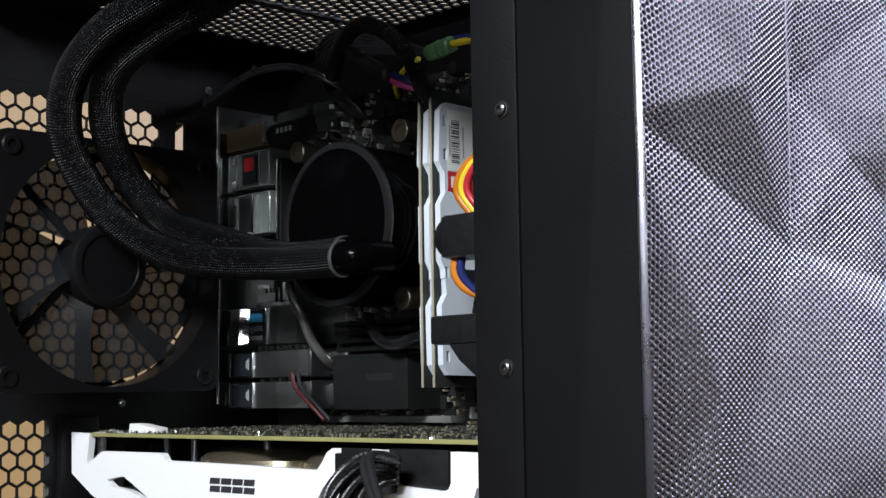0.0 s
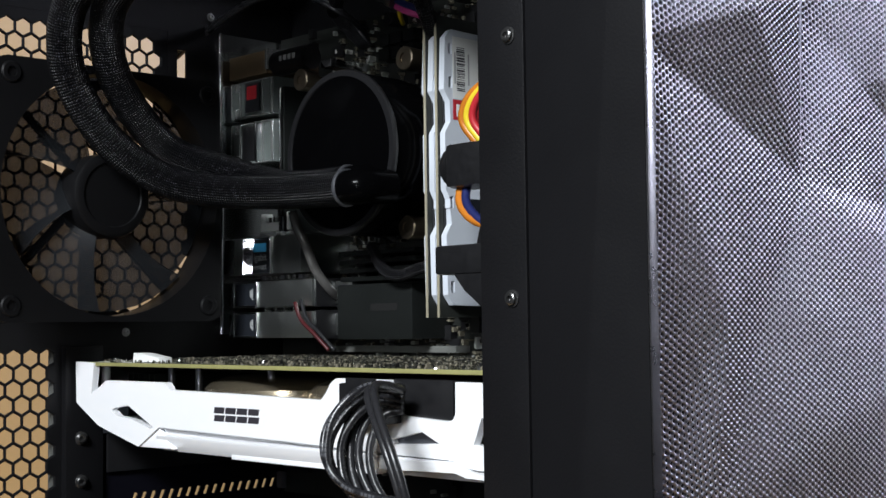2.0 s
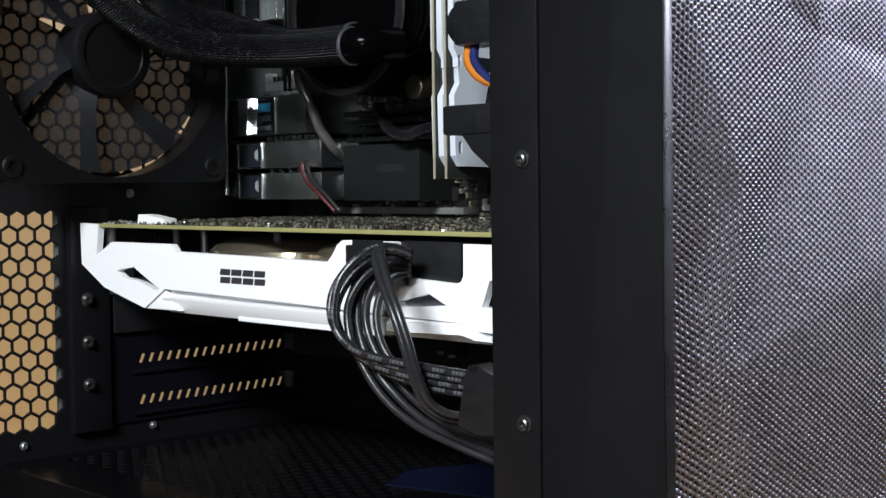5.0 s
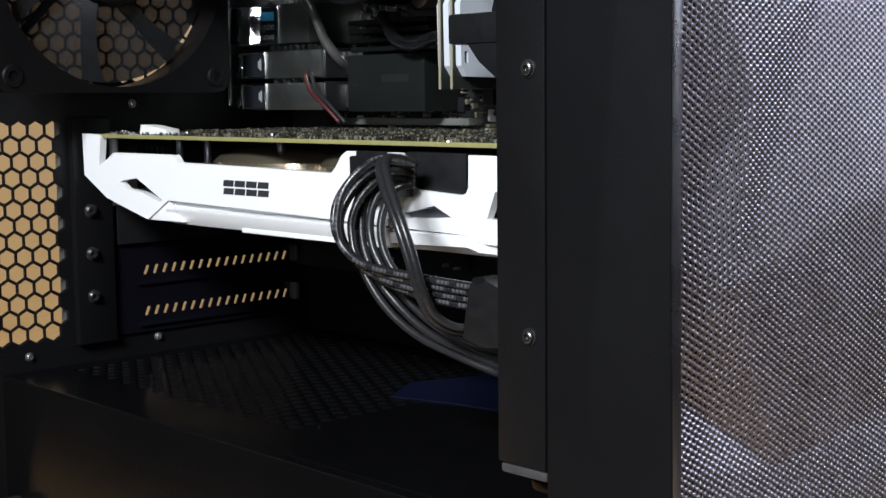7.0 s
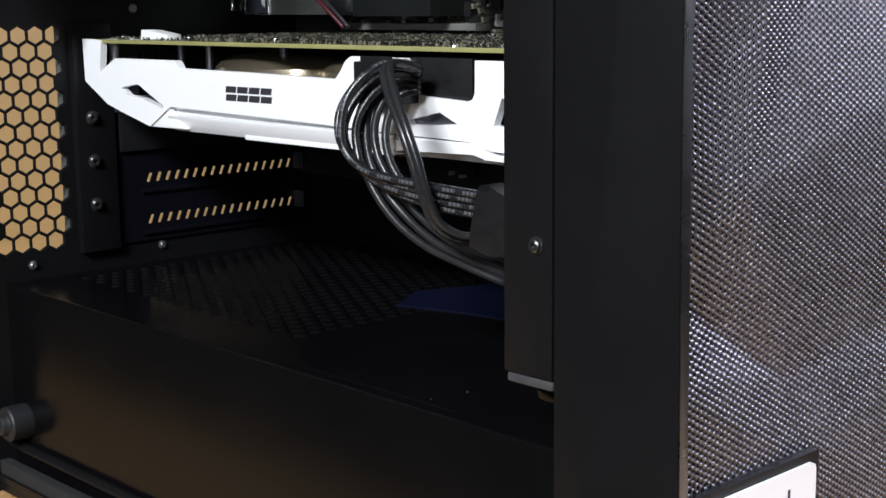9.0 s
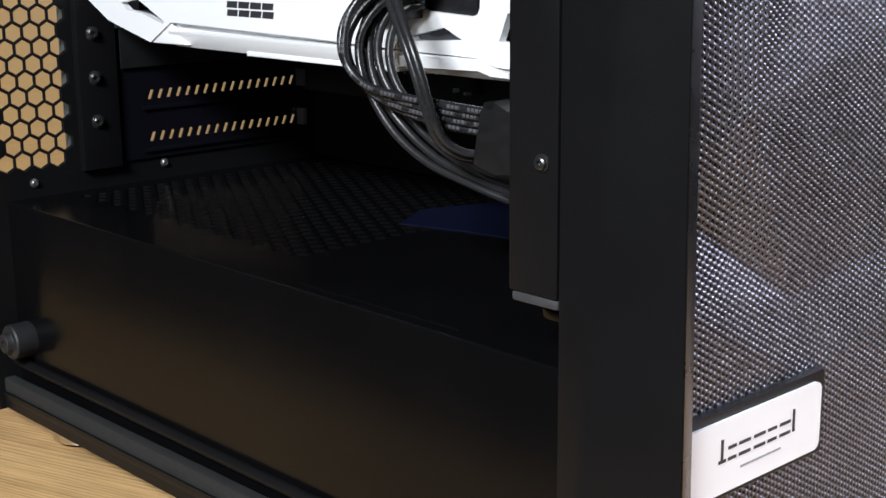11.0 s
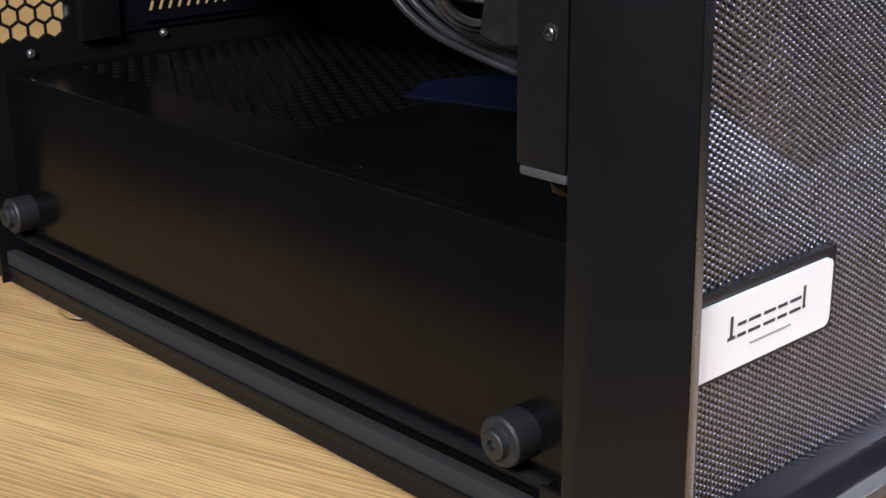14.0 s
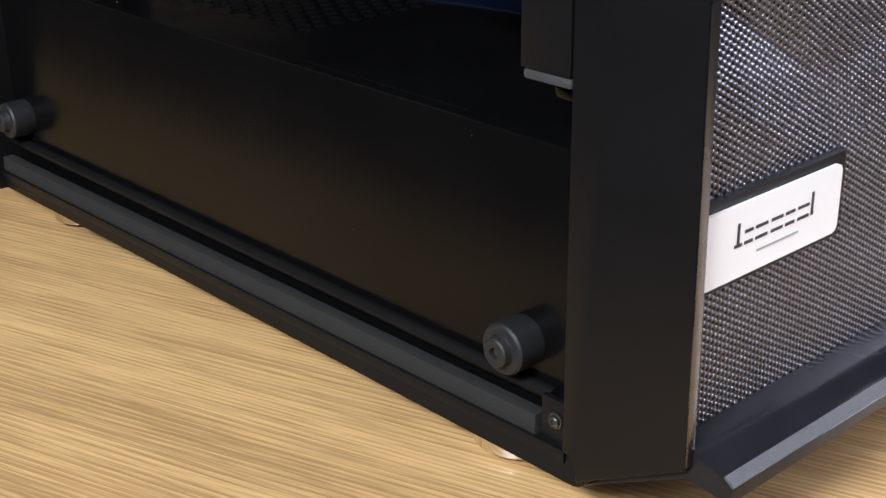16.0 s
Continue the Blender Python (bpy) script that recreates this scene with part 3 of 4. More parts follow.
# standoff knobs for the missing side panel
for x, z in ((32.0, 4.92), (1.15, 4.95)):
    knob = part("panel_knob", lathe(B(), (x, 1.25, z), (0, -1, 0), [(0, 0.78), (0.12, 0.8), (1.0, 0.8), (1.08, 0.74), (1.08, 0.5), (1.14, 0.47), (1.34, 0.45), (1.38, 0.4), (1.38, 0.17), (1.15, 0.15), (1.15, 0.001)], 40), M_RUBBER, case, "dark grey rubber-capped mounting knob")
    part("knob_pin", rod(B(), (x, 0.1, z), (x, -0.02, z), 0.11, seg=12), M_DARKSTEEL, knob)

# feet
for x, y in ((30.2, 3.0), (2.5, 3.0), (30.2, 17.6), (2.5, 17.6)):
    foot = part("foot", lathe(B(), (x, y, 0.18), (0, 0, 1), [(0, 1.45), (0.05, 1.6), (1.1, 1.62), (1.25, 1.5), (1.35, 1.2)], 40), M_CHROME, case, "round chrome foot")
    part("foot_pad", lathe(B(), (x, y, 0.0), (0, 0, 1), [(0, 1.2), (0.18, 1.25)], 32), M_RUBBER, foot)

# front bezel
bezel = part("front_bezel", prism(B(), [(34.62, 2.75), (35.08, 2.7), (35.14, 1.95), (38.84, 3.98), (38.76, 10.0), (38.64, 20.0), (38.62, 43.8), (34.62, 43.8)], 0.0, 0.3, "y", 0.05), M_PLASTIC, case, "satin black plastic front surround")
part("bezel_edge", prism(B(), [(36.8, 4.1), (38.87, 4.05), (38.79, 10.0), (38.67, 20.0), (38.66, 43.8), (36.8, 43.8)], 0.04, 0.38, "y", 0.05), M_BEZEL, bezel, "grey metal edge strip beside the mesh")
part("bezel_far_side", box(B(), 34.62, 38.68, 20.9, 21.2, 2.5, 43.8, 0.05), M_PLASTIC, bezel)
part("bezel_top", box(B(), 34.62, 38.68, 0.3, 20.9, 43.4, 43.8, 0.05), M_PLASTIC, bezel)
part("bezel_bottom", prism(B(), [(35.2, 1.75), (38.7, 3.6), (39.8, 3.4), (40.1, 3.45), (40.14, 3.86), (39.85, 4.08), (38.38, 4.7), (38.2, 4.68), (38.2, 4.2)], 0.32, 20.9, "y", 0.03), M_GLOSSPLASTIC, bezel, "glossy black sloping base lip")
part("lip_strip", prism(B(), [(39.82, 4.1), (40.13, 3.87), (40.16, 3.93), (39.86, 4.16)], 0.34, 20.88, "y"), M_LIP, bezel, "textured grey lip edge")
part("dust_filter", box(B(), 35.7, 35.8, 0.5, 20.6, 3.2, 43.4), M_FILTER, bezel, "dark fabric dust filter")

# folded facets of the front mesh: (y, z, rise)
FACET = [(0.4, 38.0, -0.77), (0.4, 43.6, -1.26), (0.4, 30.95, -0.19), (0.4, 29.2, -0.25), (5.55, 32.45, 0.1), (7.8, 39.0, 0.2), (10.0, 39.0, -0.6), (9.5, 43.6, -0.83), (9.23, 27.96, -0.87),
    (10.22, 33.21, -1.3), (13.04, 31.27, -0.95), (21.0, 40.0, -0.3), (21.0, 43.6, -0.6), (21.0, 32.5, 0.0), (21.0, 26.5, -0.9), (4.4, 23.5, -0.28), (3.5, 18.6, -0.2), (0.4, 19.6, -0.75),
    (0.4, 16.6, -0.85), (5.8, 13.2, -0.45), (0.4, 14.0, -0.2), (6.6, 10.6, -0.12), (0.4, 5.2, 0.0), (6.7, 5.2, 0.0), (21.0, 5.2, 0.0), (21.0, 23.5, -0.25), (21.0, 15.0, -0.4)]
FACES = "0 2 4|0 5 4|0 1 5|1 7 5|2 4 8|4 5 8|5 6 9|5 9 8|5 7 6|9 6 11|6 7 12|6 12 11|9 11 13|9 8 10|9 10 13|8 10 14|10 13 14|2 8 15|2 3 15|8 15 16|8 14 25|8 25 16|3 15 17|17 15 16|17 16 18|16 18 19|16 25 26|16 26 19|18 19 20|20 19 21|20 21 22|21 23 22|19 26 21|21 26 24|21 23 24"


def facet_shape():
    tris = []
    for face in FACES.split("|"):
        p = [FACET[int(k)] for k in face.split()]
        tris.append((*[Vector(q[:2]) for q in p], *[q[2] for q in p]))
    last = [tris[0]]

    def bary(t, y, z):
        a, b, c = t[:3]
        d = (b.y - c.y) * (a.x - c.x) + (c.x - b.x) * (a.y - c.y)
        s = ((b.y - c.y) * (y - c.x) + (c.x - b.x) * (z - c.y)) / d
        u = ((c.y - a.y) * (y - c.x) + (a.x - c.x) * (z - c.y)) / d
        return s, u, 1 - s - u

    def shape(y, z):
        w = bary(last[0], y, z)
        if min(w) < -1e-6:
            best = max(tris, key=lambda t: min(bary(t, y, z)))
            last[0], w = best, bary(best, y, z)
        return 38.33 + sum(k * r for k, r in zip(w, last[0][3:]))

    return shape


sheet_part("front_mesh", hex_sheet(0.4, 20.9, 4.6, 43.5, 0.2, 0.06, 0.07, shape=facet_shape(), lip=0.075, upright=True), M_MESH, bezel, label="dark grey metal mesh folded into facets", smooth=True)

# white badge with its dark marks
badge = part("badge", plate(B(), [(0.64, 8.68), (6.5, 8.68), (6.65, 8.75), (6.72, 8.9), (6.72, 10.5), (6.65, 10.63), (6.5, 10.7), (0.64, 10.7)], [], 38.42, 38.52, "x"), M_BADGE, bezel, "white badge plate with dark plain marks")
part("badge_frame", plate(B(), [(0.62, 8.5), (7.0, 8.5), (7.0, 10.95), (0.62, 10.95)], [], 38.1, 38.4, "x"), M_PLASTIC, bezel)


# marks on the badge: plain dark bars in the rhythm of its print
def bars(name, spans, z0, z1, x, material, parent, axis="x"):
    for a, b in spans:
        a, b = a - 0.3, b - 0.3
        bm = box(B(), x, x + 0.012, a, b, z0, z1) if axis == "x" else box(B(), a, b, x - 0.012, x, z0, z1)
        part(name, bm, material, parent)


SPANS = [(2.2, 2.52), (2.62, 2.98), (3.1, 3.62), (3.78, 4.3), (4.42, 4.84), (4.98, 5.5), (5.6, 5.72)]
bars("badge_mark", SPANS, 9.55, 9.64, 38.524, M_INK, badge)
bars("badge_mark", SPANS[1:6], 9.86, 9.95, 38.524, M_INK, badge)
bars("badge_mark", [(2.3, 2.4), (5.6, 5.7)], 9.62, 10.2, 38.524, M_INK, badge)
bars("badge_mark", [(3.2, 5.06)], 9.2, 9.26, 38.524, M_GREYINK, badge)

# ---- rear fan ----
fan = thing("case_fan", "black round case fan on the honeycomb rear vent", "fan", at=(1.3, 6.2, 29.9))
FC = (6.36, 29.95)


def fan_frame():
    bm = B()
    ring = [(FC[0] + 5.75 * math.cos(a), FC[1] + 5.75 * math.sin(a)) for a in np.linspace(0, math.tau, 64, endpoint=False)]
    c, r = 6.0, 0.6
    outer = []
    for sx, sy, a0 in ((1, 1, 0), (-1, 1, 90), (-1, -1, 180), (1, -1, 270)):
        outer += [(FC[0] + sx * (c - r) + r * math.cos(radians(a0 + k)), FC[1] + sy * (c - r) + r * math.sin(radians(a0 + k))) for k in (0, 30, 60, 90)]
    plate(bm, outer, [ring], 2.1, 2.5, "x")
    return bm


def placed(o, at):
    """Set a part so that its world place stays when its thing stands at a base point."""
    o.location = -Vector(at) * CM
    return o


def fpart(name, bm, material, label="", smooth=35):
    return placed(part(name, bm, material, fan, label, smooth), (1.3, 6.2, 29.9))


fpart("frame", fan_frame(), M_FAN)
bm = B()
n = 64
rings = [[bm.verts.new((x * CM, (FC[0] + r * math.cos(k * math.tau / n)) * CM, (FC[1] + r * math.sin(k * math.tau / n)) * CM)) for k in range(n)] for x, r in ((0.9, 5.75), (2.48, 5.76), (2.48, 5.98), (0.9, 5.98))]
for i in range(4):
    for k in range(n):
        bm.faces.new((rings[i][k], rings[i][(k + 1) % n], rings[(i + 1) % 4][(k + 1) % n], rings[(i + 1) % 4][k]))
fpart("duct", bm, M_FAN)
hub = fpart("hub", lathe(B(), (0.5, *FC), (1, 0, 0), [(0, 2.0), (1.55, 2.05), (1.75, 1.98), (1.85, 1.8), (1.86, 1.55), (1.78, 1.5), (1.78, 0.001)], 48), M_FAN)


def blade(a):
    """One curved, pitched fan blade."""
    bm, rows = B(), []
    for i in range(7):
        r = 1.95 + (5.55 - 1.95) * i / 6
        row = []
        for k in range(7):
            f = k / 6 - 0.5
            ang = a + 0.12 * i / 6 * 1.8 + f * (0.9 + 0.015 * i)
            row.append([(1.25 + 1.3 * f * (1 - 0.35 * i / 6) + 0.15 * (0.25 - f * f) + d, FC[0] + r * math.cos(ang), FC[1] + r * math.sin(ang)) for d in (0.0, -0.12)])
        rows.append(row)
    vs = [[[bm.verts.new(Vector(p) * CM) for p in pr] for pr in row] for row in rows]
    for i in range(6):
        for k in range(6):
            for s in (0, 1):
                bm.faces.new((vs[i][k][s], vs[i][k + 1][s], vs[i + 1][k + 1][s], vs[i + 1][k][s]))
    for i in range(6):
        for k in (0, 6):
            bm.faces.new((vs[i][k][0], vs[i + 1][k][0], vs[i + 1][k][1], vs[i][k][1]))
    for k in range(6):
        for i in (0, 6):
            bm.faces.new((vs[i][k][0], vs[i][k + 1][0], vs[i][k + 1][1], vs[i][k][1]))
    return bm


for k in range(7):
    fpart("blade", blade(0.35 + k * math.tau / 7), M_BLADE, smooth=60)
for a in (0.6, 2.17, 3.74, 5.31):
    fpart("strut", rod(B(), (0.28, FC[0] + 1.6 * math.cos(a), FC[1] + 1.6 * math.sin(a)), (0.28, FC[0] + 5.8 * math.cos(a + 0.15), FC[1] + 5.8 * math.sin(a + 0.15)), 0.22, seg=8), M_FAN)
for sy in (-5.25, 5.25):
    for sz in (-5.25, 5.25):
        fpart("corner_boss", lathe(B(), (2.3, FC[0] + sy, FC[1] + sz), (1, 0, 0), [(0, 0.5), (0.24, 0.5), (0.3, 0.42), (0.3, 0.24), (-0.2, 0.22), (-0.2, 0.001)], 24), M_FAN)

# ---- graphics card ----
gpu = thing("graphics_card", "white shrouded graphics card with bare circuit board on top", "graphics card")
gboard = part("circuit_board", box(B(), 0.6, 30.0, 5.48, 16.8, 21.92, 22.06), M_OLIVEPCB, gpu, "populated circuit board seen from its solder side")
part("board_edge", box(B(), 0.6, 30.0, 5.38, 5.47, 21.91, 22.07, 0.01), M_OLIVE, gboard, "olive raw board edge")
part("front_wall", plate(B(),
    [(0.74, 22.09), (2.41, 22.05), (2.17, 20.61), (3.55, 21.26), (8.45, 21.26), (8.79, 20.95), (14.71, 20.90), (19.10, 20.83), (19.41, 21.13), (19.68, 21.48), (20.01, 21.67), (22.85, 21.66), (23.13, 20.67), (23.30, 20.56), (23.77, 20.41), (25.99, 20.31), (26.21, 20.39), (26.32, 20.59), (26.34, 21.66), (27.62, 21.65), (28.64, 21.63), (28.59, 18.73), (27.04, 18.75), (26.29, 18.99), (23.09, 19.03), (17.24, 19.16), (7.91, 19.31), (6.24, 18.39), (3.65, 18.97), (2.75, 19.19), (0.80, 20.17)], [
    [(3.97, 19.95), (4.3, 20.05), (5.38, 20.18), (7.45, 19.3), (7.3, 19.2), (5.7, 19.58), (4.45, 19.68)],
    [(23.01, 19.55), (24.64, 19.90), (25.50, 19.54), (24.40, 19.45), (23.13, 19.39)],
    [(27.18, 19.58), (27.56, 20.49), (28.29, 20.43), (28.29, 19.57)]], 5.3, 5.62), M_WHITE, gpu, "white angular shroud wall")
part("lower_wall", prism(B(), [(5.64, 19.4), (5.64, 19.02), (5.36, 18.95), (5.36, 18.85), (5.75, 18.28), (6.6, 18.22), (6.6, 18.5), (6.0, 19.4)], 7.6, 30.0, "x", 0.02), M_WHITE, gpu)
part("under_panel", box(B(), 4.6, 30.0, 6.45, 16.0, 18.2, 18.4, 0.05), M_WHITE, gpu)
part("corner_wall", prism(B(), [(2.58, 19.18), (3.48, 18.96), (6.08, 18.37), (8.80, 18.40), (7.75, 19.25), (5.62, 19.21), (3.94, 19.60)], 5.4, 7.0, "y", 0.03), M_WHITE, gpu)
part("wall_step", box(B(), 12.8, 21.8, 5.66, 6.2, 18.2, 18.4, 0.03), M_WHITE, gpu)
part("ridge", prism(B(), [(22.44, 18.44), (26.38, 18.64), (26.85, 18.45), (27.74, 18.44), (27.74, 18.66), (27.01, 18.68), (26.49, 18.99), (22.45, 18.84)], 5.16, 5.34, "y", 0.04), M_WHITE, gpu)
part("inlay", plate(B(), [(22.36, 19.85), (25.25, 19.99), (25.25, 19.41), (22.35, 19.24)], [], 5.66, 5.7), M_SATIN, gpu, "brushed metal inlay")
part("end_bracket", box(B(), 0.25, 0.4, 5.6, 17.5, 18.6, 21.9, 0.02), M_SATIN, gpu, "steel slot bracket")
# blind added across the top slot cover so that its slits stay dim
part("slit_blind", box(B(), 0.26, 0.38, 7.2, 17.4, 16.7, 18.6, 0.02), M_CHIP, gpu, "black blind plate added to darken the top slits")
part("bracket_post", rod(B(), (1.6, 6.4, 20.2), (1.6, 6.4, 21.92), 0.22, seg=14), M_WHITE, gpu)
# cooler seen through the gap
cooler = part("heatsink_base", box(B(), 2.5, 27.0, 10.5, 15.5, 21.5, 21.8, 0.05), M_SINK, gpu, "dark finned heatsink under the board")
for k in range(12):
    part("fin", box(B(), (2.6 if k < 6 else 21.0) + k * 0.45, (2.66 if k < 6 else 21.06) + k * 0.45, 7.0, 15.4, 19.4, 21.5), M_SINK, cooler)
for x in (12.0, 19.2):
    f = part("cooling_fan", lathe(B(), (x, 9.75, 19.3), (0, 0, 1), [(0, 3.9), (1.3, 4.05), (1.7, 4.0), (1.95, 3.75), (2.15, 3.2), (2.3, 1.8), (2.32, 0.001)], 64), M_BRONZE, gpu, "smoky bronze fan cowl")
for x in (6.0, 8.2, 13.5):
    part("cooler_post", rod(B(), (x, 7.2, 19.6), (x, 7.2, 21.92), 0.16, seg=12), M_SATIN, gpu)
# plain bars in place of the maker's mark
x0, x1 = 12.09, 15.24
zt, zb = 20.34, 19.76


def slanted(a, b, z0, z1, lean=0.12):
    return prism(B(), [(a, z0), (b, z0), (b + lean * (z1 - z0), z1), (a + lean * (z1 - z0), z1)], 5.286, 5.298)


w = (x1 - x0) / 4
for k in range(4):
    for c, d in ((0.0, 0.44), (0.56, 1.0)):
        part("logo_bar", slanted(x0 + k * w, x0 + (k + 0.9) * w, zb + c * (zt - zb), zb + d * (zt - zb), 0.25), M_INK, gpu, "dark plain bar of the maker's mark")
# board components


def scatter(count, x0, x1, y0, y1, z, sx, sy, h, seed):
    r, bm = random.Random(seed), B()
    for _ in range(count):
        a, b = r.uniform(x0, x1), r.uniform(y0, y1)
        s, u, v = r.uniform(0.6, 1.3), sx, sy
        if r.random() < 0.5:
            u, v = v, u
        box(bm, a, a + u * s, b, b + v * s, z, z + h * r.uniform(0.5, 1.2))
    return bm


tagged(part("solder_field", scatter(2600, 3, 29.5, 5.6, 16.5, 22.06, 0.05, 0.05, 0.14, 1), M_SOLDER, gboard), kind="stuff")
tagged(part("component_field", scatter(900, 2, 29.5, 5.6, 16.5, 22.06, 0.12, 0.07, 0.11, 2), M_CERAMIC, gboard), kind="stuff")
tagged(part("chip_field", scatter(130, 2, 29.0, 6.0, 16, 22.06, 0.5, 0.35, 0.1, 3), M_CHIP, gboard), kind="stuff")
part("backing_flap", prism(B(), [(4.3, 22.08), (6.5, 22.08), (6.5, 22.3), (5.0, 22.48), (4.4, 22.5)], 6.2, 6.9, "y", 0.03), M_LABEL, gpu, "loose corner of a pale sticker")
part("sticker", box(B(), 1.6, 5.2, 6.0, 8.0, 22.065, 22.075), M_LABEL, gboard)
part("status_light", lathe(B(), (25.1, 5.56, 22.07), (0, -0.6, 1), [(0, 0.045), (0.04, 0.04), (0.05, 0.015)], 12), M_LED, gpu, "small lit white status lamp")
for x in (2.2, 7.6, 13.8):
    part("standoff_screw", screw(B(), (x, 6.6, 22.07), (0, 0, 1), 0.17, 0.18), M_SOLDER, gpu)
# power sockets
sock = part("power_socket", box(B(), 23.0, 26.0, 5.5, 7.2, 20.0, 21.7, 0.05), M_CHIP, gpu, "black power socket")
for k in range(8):
    part("socket_rib", box(B(), 23.9 + k * 0.25, 24.0 + k * 0.25, 5.42, 5.52, 19.85, 20.3), M_CHIP, sock)

# ---- power cables of the card ----
pc = thing("power_cable", "bundle of black ribbed power wires looping from the graphics card", "cable")
part("plug", box(B(), 21.1, 23.6, 4.5, 5.6, 20.15, 21.55, 0.08), M_CHIP, pc, "black moulded plug")
part("latch", box(B(), 21.6, 23.2, 4.4, 4.52, 20.7, 21.75, 0.05), M_CHIP, pc)
K = [(28.84, 3.30, 17.31), (29.96, 3.40, 17.23)]
part("comb", prism(B(), [(28.5, 16.1), (28.75, 16.9), (28.8, 17.7), (29.0, 18.05), (29.1, 17.8), (29.35, 17.8), (29.45, 18.1), (29.7, 17.9), (30.4, 17.8), (30.4, 16.0), (29.4, 15.9)], 2.8, 3.9, "y", 0.06), M_CHIP, pc, "black cable comb")
A = [
    [(24.16, 4.90, 21.14), (23.65, 4.20, 21.44), (23.10, 3.40, 21.14), (22.72, 2.70, 20.24), (22.82, 2.40, 19.31), (23.40, 2.40, 18.54), (24.54, 2.60, 17.93), (26.84, 3.00, 17.60), (28.94, 3.20, 17.50), (29.72, 3.40, 17.47)],
    [(24.15, 4.90, 20.95), (23.64, 4.20, 21.16), (23.12, 3.50, 20.83), (22.83, 2.90, 20.04), (22.87, 2.60, 19.20), (23.45, 2.60, 18.34), (24.71, 2.70, 17.71), (26.87, 3.10, 17.35), (28.84, 3.30, 17.27), (29.72, 3.40, 17.24)],
    [(24.15, 4.90, 20.79), (23.64, 4.20, 20.93), (23.30, 3.60, 20.60), (23.07, 3.10, 19.85), (23.11, 2.90, 19.10), (23.61, 2.80, 18.14), (24.90, 2.90, 17.52), (26.89, 3.20, 17.12), (28.74, 3.40, 17.02), (29.72, 3.40, 17.00)],
    [(24.38, 4.70, 21.25), (23.88, 4.00, 21.55), (23.64, 3.20, 21.35), (23.28, 2.50, 20.56), (23.23, 2.20, 19.53), (23.47, 2.20, 18.70), (24.49, 2.40, 18.10), (26.82, 2.90, 17.81), (29.05, 3.10, 17.70), (29.73, 3.40, 17.66)]]
Bq = [
    [(24.16, 4.90, 21.14), (23.23, 4.30, 21.14), (22.84, 3.60, 20.39), (22.84, 3.20, 19.25), (23.49, 3.00, 17.96), (24.39, 3.20, 16.68), (25.40, 3.80, 15.67), (26.52, 4.80, 14.91), (27.57, 5.60, 14.37)],
    [(24.15, 4.90, 20.91), (23.41, 4.40, 20.95), (22.90, 3.80, 20.18), (23.05, 3.40, 19.15), (23.70, 3.20, 17.96), (24.74, 3.40, 16.79), (25.74, 4.00, 15.78), (26.69, 4.90, 15.11), (27.48, 5.70, 14.59)],
    [(24.15, 4.90, 20.76), (23.40, 4.40, 20.66), (23.14, 3.90, 19.99), (23.37, 3.50, 19.07), (23.96, 3.40, 18.06), (25.08, 3.60, 16.90), (25.94, 4.20, 15.97), (26.86, 5.00, 15.25), (27.38, 5.80, 14.79)],
    [(24.15, 4.90, 20.66), (23.58, 4.50, 20.46), (23.49, 4.00, 19.71), (23.72, 3.70, 18.88), (24.31, 3.60, 17.97), (25.29, 3.80, 17.09), (26.14, 4.40, 16.12), (26.92, 5.20, 15.43), (27.29, 5.90, 15.00)]]
Cq = [
    [(24.49, 4.60, 21.35), (24.39, 3.80, 21.50), (24.27, 3.20, 21.41), (25.00, 2.70, 20.71), (25.93, 2.40, 19.67), (26.45, 2.40, 18.62), (26.69, 2.60, 17.53), (26.83, 3.00, 16.59), (27.24, 3.60, 16.10), (27.93, 4.20, 16.01)],
    [(24.60, 4.50, 21.36), (24.65, 3.70, 21.58), (24.79, 3.00, 21.54), (25.57, 2.50, 20.74), (26.43, 2.20, 19.72), (26.94, 2.20, 18.67), (27.17, 2.40, 17.60), (27.25, 2.80, 16.75), (27.58, 3.40, 16.29), (28.13, 4.00, 16.25)]]
for pts in A + Bq + Cq:
    part("wire", tube(B(), pts, 0.145, 10, 6), M_PRINTWIRE if pts in A else M_WIRE, pc, smooth=None)

# ---- motherboard ----
mb = thing("motherboard", "dark motherboard with steel port shells and heatsinks on its tray", "motherboard")
part("circuit_board", box(B(), 0.3, 24.4, 17.9, 18.06, 14.8, 39.2), M_PCB, mb)
for p in ((1, 38.6), (15, 38.6), (23, 38.6), (1, 16), (15, 16)):
    part("standoff", rod(B(), (p[0], 18.05, p[1]), (p[0], 18.92, p[1]), 0.25, seg=10), M_SATIN, mb)
shield = part("port_shield", box(B(), 0.02, 0.1, 14.05, 18.4, 23.27, 39.08), M_SHIELD, mb, "bright pressed steel port shield")
part("shield_edge", rod(B(), (0.14, 14.04, 23.27), (0.14, 14.04, 39.08), 0.13, seg=14), M_CRUMPLE, shield, "mirror-bright folded edge")


def tilted(at, w, h, t=0.06):
    """A bent spring tab; its lean towards the open side and up is set to mirror the hanging lamp at the camera."""
    turn = Vector((0.645, -0.735, 0.22)).to_track_quat("Y", "Z").to_matrix().to_4x4()
    return box(B(), -w / 2, w / 2, -t / 2, t / 2, -h / 2, h / 2, 0.0, Matrix.Translation(Vector(at) * CM) @ turn)


for x in (0.97, 2.62):
    part("spring_tab", tilted((x, 13.95, 27.2), 0.5, 1.85), M_CRUMPLE, shield, "crumpled bright spring tab")
for z in (23.7, 25.2):
    part("spring_tab", tilted((0.75, 14.15, z), 0.12, 1.1), M_CRUMPLE, shield)
